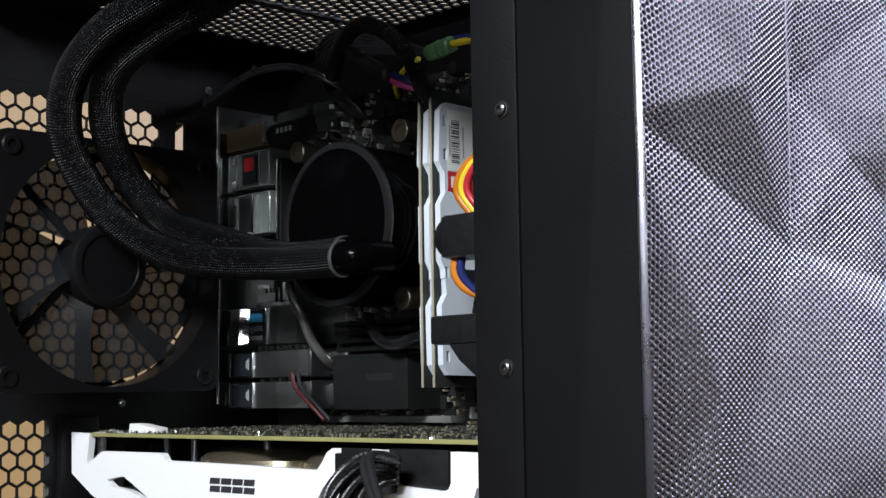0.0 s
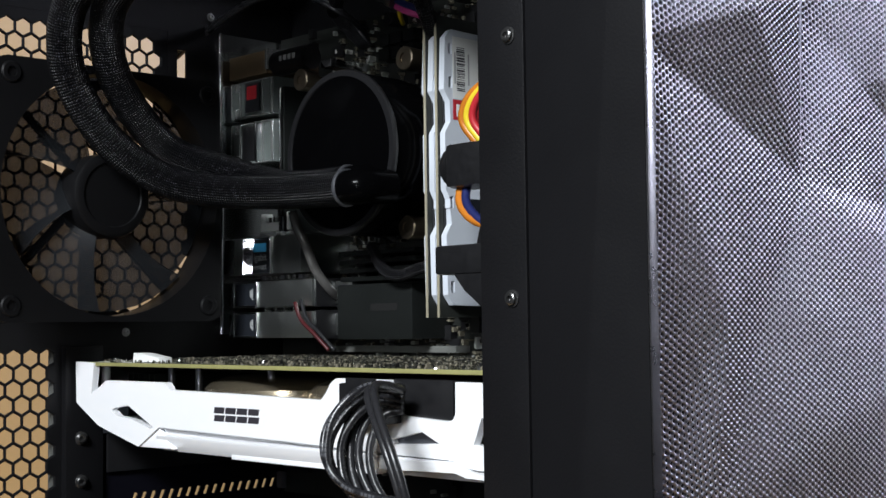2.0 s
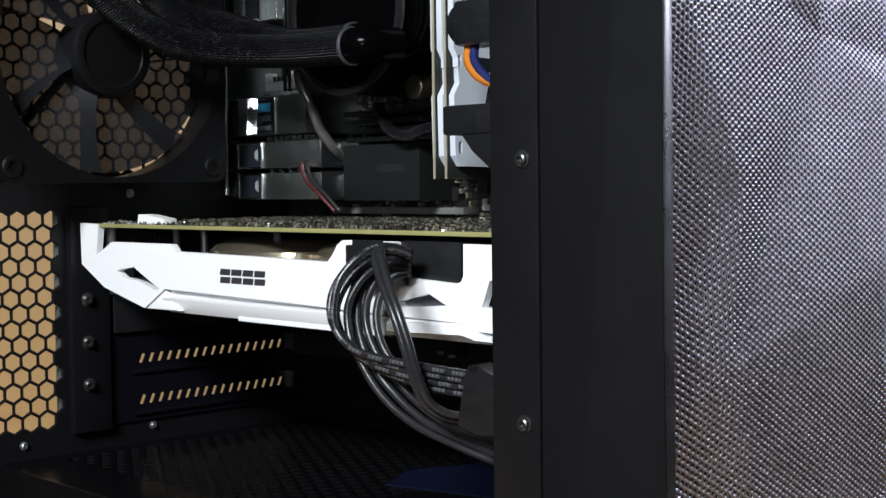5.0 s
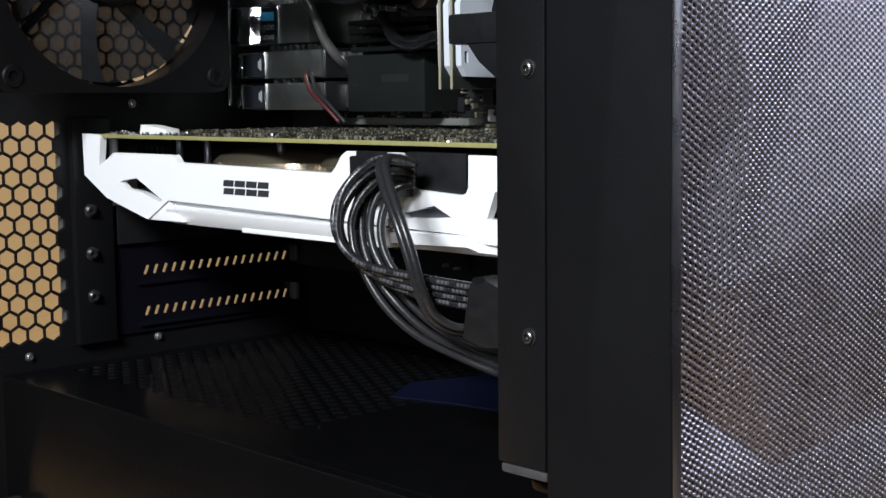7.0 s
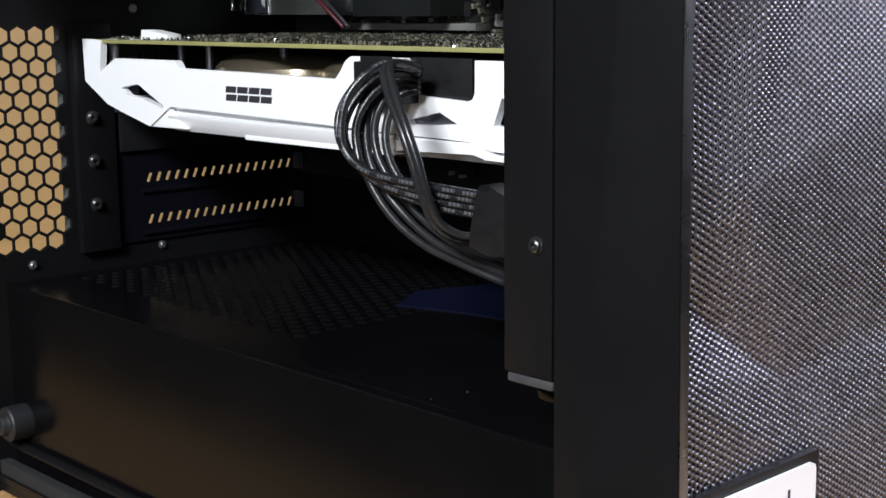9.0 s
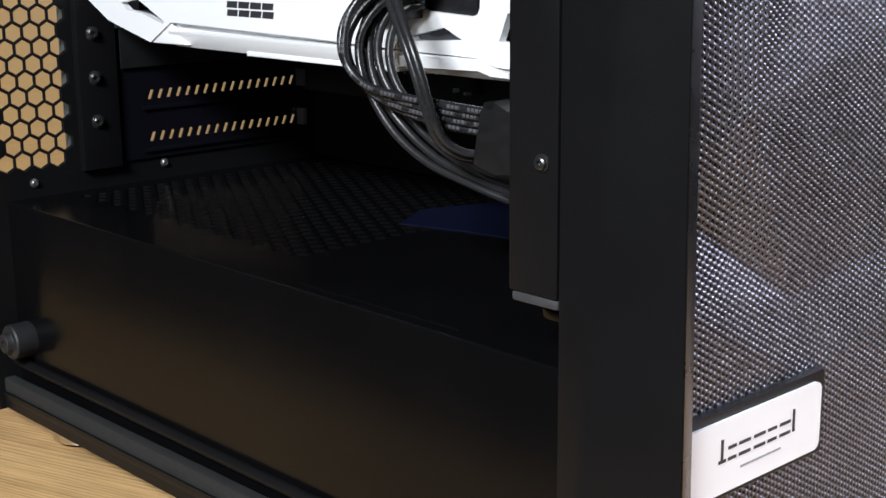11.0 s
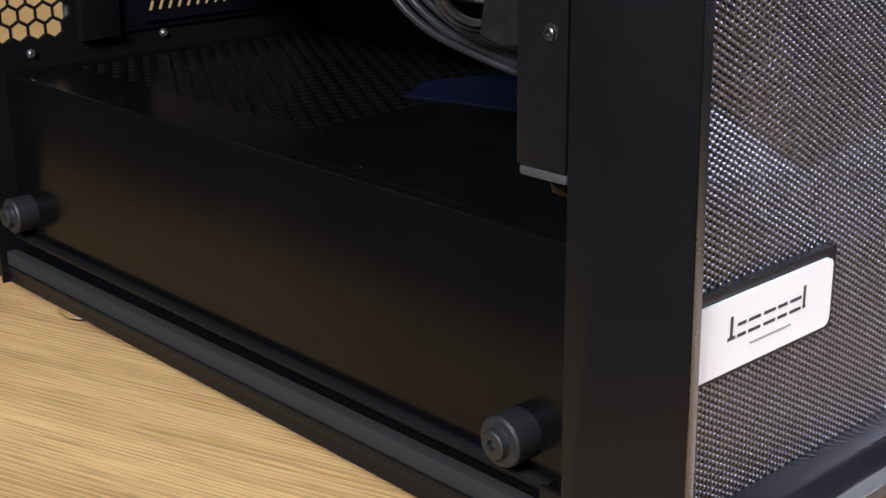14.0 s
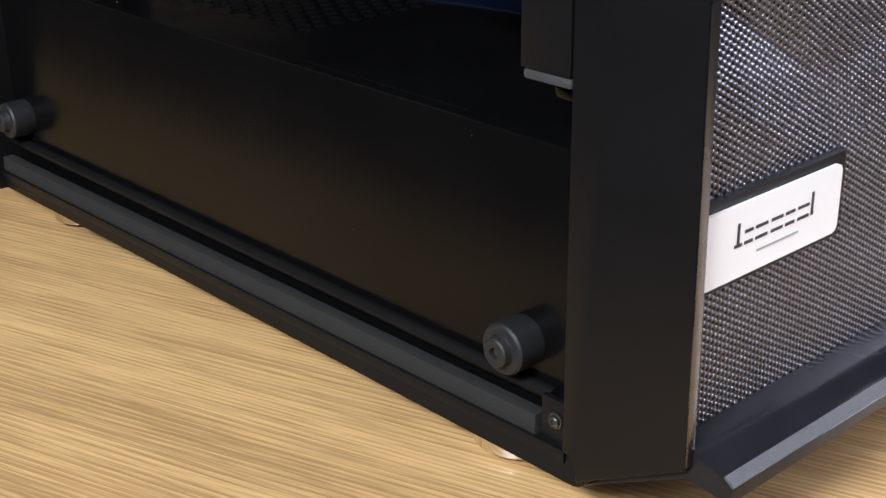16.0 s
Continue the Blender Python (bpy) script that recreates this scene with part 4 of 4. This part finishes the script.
def rim(a, c, d, e, y):
    """A rolled edge along the longer side of the patch a..c, d..e."""
    u, w = (a + c) / 2, (d + e) / 2
    if e - d > c - a:
        return rod(B(), (u, y, d), (u, y, e), 0.06, seg=10)
    return rod(B(), (a, y, w), (c, y, w), 0.05, seg=10)


# port shells: ends, heights, near face
for z0, z1 in ((23.05, 24.35), (24.62, 25.92)):
    shell = part("port_shell", box(B(), 0.55, 7.15, 14.45, 17.88, z0, z1, 0.05), M_PORT, mb, "dull steel port shell")
    part("shell_sticker", box(B(), 0.85, 2.6, 14.4, 14.44, z0 + 0.1, z1 - 0.1), M_INTEL, shell, "black printed label")
    for a, c, d, e in ((0.7, 0.8, z0, z1), (2.65, 2.74, z0, z1), (0.7, 2.74, z1 - 0.08, z1), (0.7, 2.74, z0, z0 + 0.07)):
        part("bright_rim", rim(a, c, d, e, 14.4), M_CRUMPLE, shell)
    for k in range(3):
        part("sticker_mark", box(B(), 2.15 + 0.1 * k, 2.2 + 0.1 * k, 14.385, 14.4, z0 + 0.5 - 0.06 * k, z0 + 0.85 + 0.06 * k), M_GREYINK, shell)
    part("shell_seam", box(B(), 7.15, 7.3, 14.6, 17.88, z0 - 0.05, z1 + 0.05, 0.02), M_CHIP, shell)
    part("shell_stub", box(B(), 7.3, 8.6, 15.8, 17.88, z0 + 0.1, z1 - 0.1, 0.04), M_PORT, shell)
for k in range(9):
    part("shell_clip", box(B(), 2.9 + 0.5 * k, 3.2 + 0.5 * k, 14.6, 15.2, 25.97, 26.2, 0.03), M_SOLDER if k % 3 else M_CHIP, mb)
for k in range(4):
    part("shell_clip", box(B(), 3.1 + 0.75 * k, 3.3 + 0.75 * k, 14.6, 15.0, 24.38, 24.58, 0.02), M_SOLDER, mb)
lan = part("network_port", box(B(), 0.55, 6.3, 14.42, 17.88, 26.28, 28.2, 0.06), M_PORT, mb, "dull steel network port shell")
net = part("network_sticker", box(B(), 1.75, 3.85, 14.36, 14.41, 26.36, 28.05), M_INTEL, lan, "black network label with printed words")
for a, c, d, e in ((1.65, 1.7, 26.3, 28.1), (3.88, 3.96, 26.3, 28.1), (1.65, 3.96, 28.06, 28.12)):
    part("bright_rim", rim(a, c, d, e, 14.36), M_CRUMPLE, lan)
part("brand_bar", box(B(), 2.35, 3.6, 14.345, 14.358, 27.42, 27.86), M_CYAN, mb, "blue plain bar")


def words(text, x, y, z, size, material, parent):
    cu = bpy.data.curves.new("words", "FONT")
    cu.body, cu.size, cu.extrude = text, size * CM, 0.00004
    tmp = bpy.data.objects.new("words", cu)
    scene.collection.objects.link(tmp)
    me = bpy.data.meshes.new_from_object(tmp.evaluated_get(bpy.context.evaluated_depsgraph_get()))
    bpy.data.objects.remove(tmp)
    me.transform(pose(x * CM, y * CM, z * CM, 90, 0, 0))
    me.materials.append(material)
    o = new("lettering", me)
    o.parent = parent
    return o


words("Gigabit", 2.15, 14.35, 26.98, 0.52, M_GREYINK, mb)
words("Ethernet", 2.0, 14.35, 26.52, 0.46, M_GREYINK, mb)
# upper ports and coils
def jack_block(z0, z1):
    j = part("audio_block", box(B(), 0.35, 3.95, 14.6, 17.88, z0, z1, 0.06), M_CLEAR, mb, "smoky clear plastic jack block")
    # thin bright bars added for the glints along the block's edges
    for x in (0.4, 1.15, 3.1, 3.85):
        part("edge_glint_bar", box(B(), x, x + 0.08, 14.5, 14.62, z0 + 0.08, z1 - 0.08, 0.02), M_GLINT, j)
    for z in (z0 + 0.02, z1 - 0.1):
        part("edge_glint_bar", box(B(), 0.6, 3.7, 14.52, 14.62, z, z + 0.07, 0.02), M_GLINT, j)
    for z in (z0 + 0.1, z1 - 0.55):
        part("contact", box(B(), 0.75, 1.1, 14.48, 14.62, z, z + 0.45, 0.03), M_GLINT, j)
    return j


jack = jack_block(34.45, 36.4)
part("jack_sticker", box(B(), 1.75, 2.95, 14.45, 14.5, 34.7, 36.2), M_INTEL, jack, "dark label with a red mark")
part("label_mark", box(B(), 1.9, 2.75, 14.435, 14.45, 35.35, 36.05), M_RED, jack)
jack2 = jack_block(32.0, 34.2)
part("jack_slot", box(B(), 1.35, 2.5, 14.52, 14.62, 32.2, 34.0, 0.05), M_CHIP, jack2)
part("jack_rod", box(B(), 2.55, 2.72, 14.42, 14.6, 32.1, 34.1, 0.04), M_SHIELD, jack2)
part("choke_block", box(B(), 0.4, 3.6, 14.4, 17.88, 36.55, 37.75, 0.08), M_BROWN, mb, "brown ferrite block")
part("choke_cap", box(B(), 3.62, 3.85, 14.3, 15.2, 36.7, 37.8, 0.05), M_GLINT, mb)
cap = part("capacitor", rod(B(), (4.0, 14.9, 37.0), (6.7, 14.9, 37.0), 0.62, seg=24), M_CHIP, mb, "black capacitor with pale marks")
for k in range(4):
    part("capacitor_mark", box(B(), 4.9 + 0.35 * k, 5.1 + 0.35 * k, 14.25, 14.29, 36.95, 37.2), M_GREYINK, cap)
part("heat_pipe_plate", box(B(), 4.05, 4.3, 14.8, 17.88, 28.4, 35.8, 0.08), M_SHIELD, mb, "polished upright heatsink plate")
part("heat_pipe_plate", box(B(), 4.45, 4.6, 14.8, 17.88, 28.4, 35.8, 0.05), M_SINK, mb)
conn = part("white_header", prism(B(), [(2.45, 28.5), (2.45, 29.4), (2.8, 29.4), (2.9, 28.9), (4.4, 28.9), (4.5, 29.4), (4.85, 29.4), (4.85, 28.5)], 14.9, 15.4, "y", 0.03), M_LABEL, mb, "small white pin header")
for k in range(4):
    part("header_pin", box(B(), 2.95 + 0.4 * k, 3.1 + 0.4 * k, 15.0, 15.12, 28.95, 29.2), M_SOLDER, conn)
for k in range(2):
    part("header_leg", box(B(), 3.6 + 0.75 * k, 4.0 + 0.75 * k, 15.0, 15.3, 28.15, 28.45), M_LABEL, conn)
# chipset heatsink with its ridges
sink = part("chipset_heatsink", box(B(), 7.9, 13.3, 15.4, 17.88, 22.95, 25.6, 0.1), M_SINK, mb, "dark ridged chipset heatsink")
for k in range(4):
    part("heatsink_ridge", box(B(), 7.8 - 0.05 * k, 13.2, 15.7, 17.88, 25.75 + 0.42 * k, 25.98 + 0.42 * k, 0.05), M_SINK, sink)
part("heatsink_mark", box(B(), 10.4, 12.3, 15.385, 15.4, 24.3, 24.65), M_GREYDIM, sink)
slotbar = part("card_slot", box(B(), 5.2, 14.6, 16.9, 17.88, 22.3, 22.62, 0.05), M_GREYSLOT, mb, "grey expansion slot")
for z in (37.6, 36.9):
    for x in (9.4, 10.3, 11.2):
        part("power_coil", box(B(), x, x + 0.8, 16.9, 17.88, z - 0.3, z + 0.3, 0.08), M_SINK, mb)
# bright block standing in for a cluster of glints on the board
part("glint_block", box(B(), 6.65, 7.5, 15.5, 17.88, 36.45, 36.9, 0.08), M_SHIELD, mb)
for x, z in ((12.5, 38.3), (10.2, 38.6), (15.0, 38.9), (18.5, 38.7), (15.2, 24.0), (16.6, 23.1), (7.4, 23.9), (8.1, 26.3)):
    part("capacitor", lathe(B(), (x, 17.9, z), (0, -1, 0), [(0, 0.36), (0.9, 0.36), (1.0, 0.32), (1.02, 0.001)], 18), M_CHIP, mb)
tagged(part("component_field", (lambda bm: (bmesh.ops.rotate(bm, cent=(0, 0, 0), matrix=Matrix.Rotation(radians(90), 3, "X"), verts=bm.verts[:]), bmesh.ops.translate(bm, vec=(0, 0.179, 0), verts=bm.verts[:]), bm)[2])(scatter(900, 5, 24, 15.5, 38.8, 0, 0.22, 0.13, 0.35, 8)), M_PALE, mb), kind="stuff")
tagged(part("chip_field", (lambda bm: (bmesh.ops.rotate(bm, cent=(0, 0, 0), matrix=Matrix.Rotation(radians(90), 3, "X"), verts=bm.verts[:]), bmesh.ops.translate(bm, vec=(0, 0.179, 0), verts=bm.verts[:]), bm)[2])(scatter(220, 1, 24, 15.5, 38.8, 0, 0.6, 0.4, 0.5, 9)), M_CHIP, mb), kind="stuff")
for seed, (xa, xb, za, zb) in enumerate(((5.0, 16.0, 22.0, 28.5), (5.0, 15.5, 34.5, 39.0), (7.0, 24.0, 22.0, 25.0))):
    for mat, size, high in ((M_PALE, 0.16, 0.3), (M_SOLDER, 0.1, 0.4), (M_CERAMIC, 0.2, 0.35)):
        bm = scatter(160, xa, xb, za, zb, 0, size, size * 0.6, high, 20 + seed)
        bmesh.ops.rotate(bm, cent=(0, 0, 0), matrix=Matrix.Rotation(radians(90), 3, "X"), verts=bm.verts[:])
        bmesh.ops.translate(bm, vec=(0, 0.179, 0), verts=bm.verts[:])
        tagged(part("solder_field", bm, mat, mb), kind="stuff")
for x in (15.5, 16.43, 17.36, 18.29):
    part("memory_slot", box(B(), x, x + 0.62, 16.9, 17.88, 23.2, 37.9, 0.05), M_CHIP, mb)

# ---- memory ----
mem = thing("memory_module", "upright memory module in a white notched heat spreader", "memory", "memory modules", at=(15.86, 17.0, 30.5))


def mpart(name, bm, material, parent=None, label=""):
    o = part(name, bm, material, parent or mem, label)
    if parent is None:
        o.location = -Vector((15.86, 17.0, 30.5)) * CM
    return o


SPREAD = [(17.2, 36.3), (16.9, 36.55), (14.5, 36.6), (14.1, 36.2), (14.0, 33.9), (14.35, 33.4), (14.38, 32.5), (14.05, 32.0), (14.05, 29.5), (14.35, 29.0), (14.38, 28.0), (14.05, 27.5), (14.1, 24.9), (14.45, 24.45), (16.6, 24.4), (17.2, 24.8)]
mpart("board", box(B(), 15.8, 15.92, 13.98, 17.3, 23.92, 37.24, 0.01), M_PCB)
mpart("board_edge", box(B(), 15.8, 15.92, 13.92, 13.978, 23.92, 37.24, 0.01), M_TAN)
SLOTS = [[(14.3, z), (14.5, z), (14.5, z + 0.5), (14.3, z + 0.5)] for z in (35.5, 34.0, 31.0, 28.7, 25.0)]
mpart("spreader", plate(B(), SPREAD, SLOTS, 15.98, 16.3, "x"), M_SPREADER)
mpart("spreader", plate(B(), [(y + 0.1, z) for y, z in SPREAD], [], 15.5, 15.74, "x"), M_SPREADER)
mpart("thermal_pad", box(B(), 15.74, 15.98, 14.25, 17.2, 24.8, 36.2), M_CHIP)
mem2 = copy_thing(mem, Matrix.Translation(Vector((16.58, 17.0, 30.5)) * CM))
label = part("sticker", box(B(), 16.302, 16.312, 14.55, 16.3, 33.55, 36.3), M_LABEL, mem2, "white barcode sticker")
label.location = -Vector((15.86, 17.0, 30.5)) * CM
rb = random.Random(7)
z = 33.9
while z < 35.9:
    h = rb.choice((0.03, 0.05, 0.08))
    part("barcode_bar", box(B(), 16.312, 16.318, 14.8, 15.3, z, z + h), M_INK, label)
    z += h + rb.choice((0.03, 0.05, 0.07))
for y in (15.5, 14.65):
    part("print_bar", box(B(), 16.312, 16.318, y, y + 0.09, 34.2, 35.6), M_GREYINK, label)
red = part("red_label", box(B(), 16.302, 16.314, 14.55, 16.3, 32.6, 33.5), M_RED, mem2, "red label block")
red.location = label.location
part("print_bar", box(B(), 16.314, 16.32, 14.75, 15.1, 32.75, 33.3), M_LABEL, red)
low = part("dark_label", box(B(), 16.302, 16.314, 15.3, 16.4, 28.55, 29.15), M_INTEL, mem2)
low.location = label.location

# ---- pump and hoses ----
PC = (11.75, 12.40, 31.48)
pump = thing("cooler_pump", "round glossy black liquid cooler pump with grey rim", "cooler pump")
part("pump_body", lathe(B(), (PC[0], 16.9, PC[2]), (0, -1, 0), [(0, 3.3), (1.2, 3.3), (1.4, 3.7), (4.2, 3.75), (4.35, 3.68)], 64), M_PUMP, pump)
part("rim", lathe(B(), (PC[0], 12.62, PC[2]), (0, -1, 0), [(0, 3.8), (0.15, 3.82), (0.25, 3.76), (0.27, 3.5), (0.2, 3.46)], 64), M_RING, pump, "grey metal rim ring")
part("face", lathe(B(), (PC[0], 12.5, PC[2]), (0, -1, 0), [(0, 3.5), (0.08, 3.5), (0.12, 3.4)], 64), M_PUMP, pump)
part("cold_plate", box(B(), PC[0] - 3, PC[0] + 3, 16.8, 17.86, PC[2] - 3, PC[2] + 3, 0.1), M_SINK, pump)
for x, z in ((6.45, 35.8), (14.05, 35.75), (14.1, 28.02)):
    s = part("thumb_screw", lathe(B(), (x, 17.85, z), (0, -1, 0), [(0, 0.3), (2.6, 0.3), (2.62, 0.52), (3.45, 0.55), (3.5, 0.5), (3.5, 0.25), (3.42, 0.24), (3.42, 0.001)], 28), M_BRASS, pump, "nickel thumb screw")
    part("mount_arm", rod(B(), (x, 16.2, z), (PC[0] + (x - PC[0]) * 0.6, 16.2, PC[2] + (z - PC[2]) * 0.6), 0.35, seg=8), M_CHIP, pump)
H1 = [(14.05, 10.90, 29.61), (12.37, 10.80, 29.64), (9.57, 10.40, 29.74), (6.66, 9.30, 29.98), (4.66, 7.80, 30.52), (3.84, 5.70, 31.89), (3.86, 3.90, 33.84), (4.06, 2.90, 35.85), (5.05, 2.60, 37.99), (7.28, 2.90, 39.72), (9.82, 3.60, 40.68), (12.79, 5.00, 41.88), (16.30, 6.50, 42.56)]
H2 = [(12.91, 12.00, 29.98), (8.73, 11.70, 30.12), (5.55, 10.40, 31.09), (3.44, 8.90, 32.07), (3.33, 7.00, 33.73), (3.99, 5.30, 35.63), (4.90, 4.50, 37.46), (6.49, 4.30, 38.77), (9.12, 4.80, 39.89), (11.34, 5.60, 40.69), (13.96, 6.80, 41.73), (17.42, 8.00, 42.13)]
for h in (H1, H2):
    part("hose", tube(B(), h, 0.79, 24, 10), M_BRAID, pump, "black braided hose", smooth=None)
    d = (Vector(h[0]) - Vector(h[1])).normalized()
    c = Vector(h[0])
    part("collar", lathe(B(), c - d * 0.1, d, [(0, 0.79), (0.04, 0.84), (0.14, 0.84), (0.18, 0.79)], 32), M_SATIN, pump, "metal hose collar")
    part("elbow", tube(B(), [tuple(c + d * 0.1), tuple(c + d * 0.7), (c.x + 0.95, c.y + 0.5, c.z + 0.02), (c.x + 1.05, 12.5, c.z + 0.05)], 0.77, 18, 8), M_PUMP, pump)

# ---- loose cables in the upper bay ----
def cable(name, lines, r, material, label, category="cable", seg=8):
    t = thing(name, label, category)
    for p in lines:
        part("strand", tube(B(), p, r, seg, 6), material, t, smooth=None)
    return t


cable("thin_cable", [[(-4.93, 13.20, 37.69), (-1.60, 13.20, 38.76), (1.75, 13.40, 39.76), (4.07, 13.80, 40.37), (6.53, 14.50, 40.17), (8.43, 15.50, 39.06), (7.83, 17.50, 38.43)], [(-4.64, 13.20, 37.43), (-1.28, 13.20, 38.62), (2.01, 13.40, 39.63), (4.16, 13.80, 40.20), (6.53, 14.50, 40.00), (8.43, 15.50, 38.89), (7.71, 17.60, 38.32)]], 0.12, M_WIRE, "thin black fan cable across the upper bay")
cable("sleeved_cable", [[(7.16, 16.00, 39.36), (11.63, 13.00, 40.03), (14.21, 12.00, 40.27), (15.88, 12.20, 39.52), (16.50, 12.80, 38.40), (16.47, 13.60, 37.12), (14.24, 16.50, 36.03)]], 0.38, M_SLEEVE, "black sleeved cable arched over the board", seg=12)
cable("ribbon_wires", [[(7.6 + 0.12 * k, 17.4, 37.6), (7.0 + 0.1 * k, 16.0, 39.2 + 0.05 * k), (7.6 + 0.2 * k, 14.8, 40.6 - 0.14 * k), (9.6 + 0.2 * k, 14.2, 41.2 - 0.2 * k), (12.5, 14.6, 40.6 - 0.15 * k), (15.5, 15.5, 39.2)] for k in range(7)], 0.13, M_WIRE, "flat bundle of glossy black wires")
plug = thing("inline_connector", "green inline connector with yellow and blue wires", "connector")
G = [(16.87, 12.80, 38.25), (17.88, 12.70, 38.37), (19.38, 12.60, 38.49), (20.57, 12.60, 38.40), (21.52, 12.80, 38.10)]
part("housing", tube(B(), G[1:3], 0.36, 12, 4), M_GREEN, plug, smooth=None)
part("housing_ring", rod(B(), tuple(Vector(G[1]) * 0.55 + Vector(G[2]) * 0.45), tuple(Vector(G[1]) * 0.48 + Vector(G[2]) * 0.52), 0.4, seg=14), M_GREEN, plug)
part("yellow_wire", tube(B(), G[2:], 0.15, 8, 6), M_YELLOW, plug, smooth=None)
part("blue_wire", tube(B(), [(19.02, 12.90, 38.81), (20.28, 12.90, 38.71), (21.34, 13.00, 38.46)], 0.13, 8, 6), M_NAVY, plug, smooth=None)
part("yellow_wire", tube(B(), [(17.12, 12.80, 38.31), (15.91, 13.00, 38.03), (14.68, 13.60, 37.69), (13.34, 15.00, 37.54)], 0.12, 8, 6), M_YELLOW, plug, smooth=None)
part("magenta_wire", tube(B(), [(13.54, 12.90, 38.71), (15.08, 12.90, 37.77), (15.90, 13.00, 37.34), (16.32, 13.40, 37.17)], 0.15, 8, 6), M_PINK, plug, smooth=None)
part("blue_wire", tube(B(), [(13.66, 12.80, 38.85), (15.38, 12.80, 37.91), (16.20, 12.90, 37.52), (16.57, 13.30, 37.31)], 0.15, 8, 6), M_NAVY, plug, smooth=None)
part("shrink_sleeve", tube(B(), [(12.86, 12.40, 39.36), (14.00, 12.50, 38.64), (15.30, 12.70, 37.83)], 0.32, 12, 4), M_WIRE, plug, smooth=None)

# main power plugs beside the memory
atx = thing("main_power_cable", "coloured power wires with black plugs beside the memory", "cable", at=(-0.45, 0, -1.05))
part("plug", box(B(), 20.2, 23.2, 11.3, 13.0, 30.2, 32.0, 0.25), M_CHIP, atx, "black rounded plug")
part("plug_cap", lathe(B(), (20.3, 12.1, 31.1), (-1, 0, 0), [(0, 0.9), (0.3, 0.86), (0.6, 0.62), (0.7, 0.3)], 24), M_CHIP, atx)
for mat, off, nm in ((M_ORANGE, 0.0, "orange_wire"), (M_YELLOW, 0.3, "yellow_wire"), (M_RED, 0.6, "red_wire")):
    part(nm, tube(B(), [(21.6 + off, 11.9, 31.9), (21.0 + off, 11.6, 32.9), (21.5 + off, 11.5, 33.8), (22.6 + off, 11.6, 34.4), (24.0, 11.8, 34.6)], 0.17, 8, 6), mat, atx, smooth=None)
for mat, off, nm in ((M_ORANGE, 0.0, "orange_wire"), (M_NAVY, 0.35, "blue_wire")):
    part(nm, tube(B(), [(20.5 + off, 12.0, 30.4), (20.8 + off, 11.6, 29.6), (21.6 + off, 11.4, 28.9), (22.8, 11.4, 28.5), (24.0, 11.5, 28.4)], 0.19, 8, 6), mat, atx, smooth=None)
drive = thing("flat_plug", "black flat moulded plug and its thick cable", "connector", at=(-0.6, 0, -0.75))
part("body", box(B(), 19.4, 24.0, 11.6, 12.9, 26.4, 27.6, 0.15), M_CHIP, drive)
part("boot", prism(B(), [(20.3, 26.5), (24.0, 26.5), (24.0, 24.8), (22.0, 25.0), (21.0, 25.7)], 11.7, 12.8, "y", 0.1), M_CHIP, drive)
part("upper_boot", prism(B(), [(21.6, 27.5), (24.0, 27.5), (24.0, 29.6), (22.6, 29.4), (21.9, 28.6)], 11.8, 12.8, "y", 0.1), M_CHIP, drive)
# wires over the ports
cable("shiny_lead", [[(6.93, 13.50, 29.18), (7.15, 13.60, 28.33), (7.43, 13.90, 27.50), (7.46, 14.40, 26.41), (7.56, 15.20, 25.45), (7.07, 16.50, 24.77)]], 0.24, M_LEAD, "glossy grey lead over the ports", seg=12)
cable("front_lead", [[(6.27, 14.10, 24.79), (6.84, 14.00, 23.95), (7.84, 14.00, 23.26), (8.75, 14.20, 22.45)]], 0.1, M_DARKRED, "red and black twisted lead")
cable("front_lead", [[(6.85, 14.00, 24.91), (7.41, 13.90, 24.00), (8.31, 13.90, 23.34), (9.29, 14.10, 22.45)]], 0.1, M_WIRE, "black twisted lead beside the red one")
cable("sleeved_lead", [[(10.98, 15.00, 27.35), (11.99, 14.80, 26.24), (13.16, 14.80, 25.88), (14.48, 15.00, 26.20), (15.38, 15.20, 26.11)]], 0.28, M_SLEEVE, "short black sleeved lead above the heatsink", seg=12)
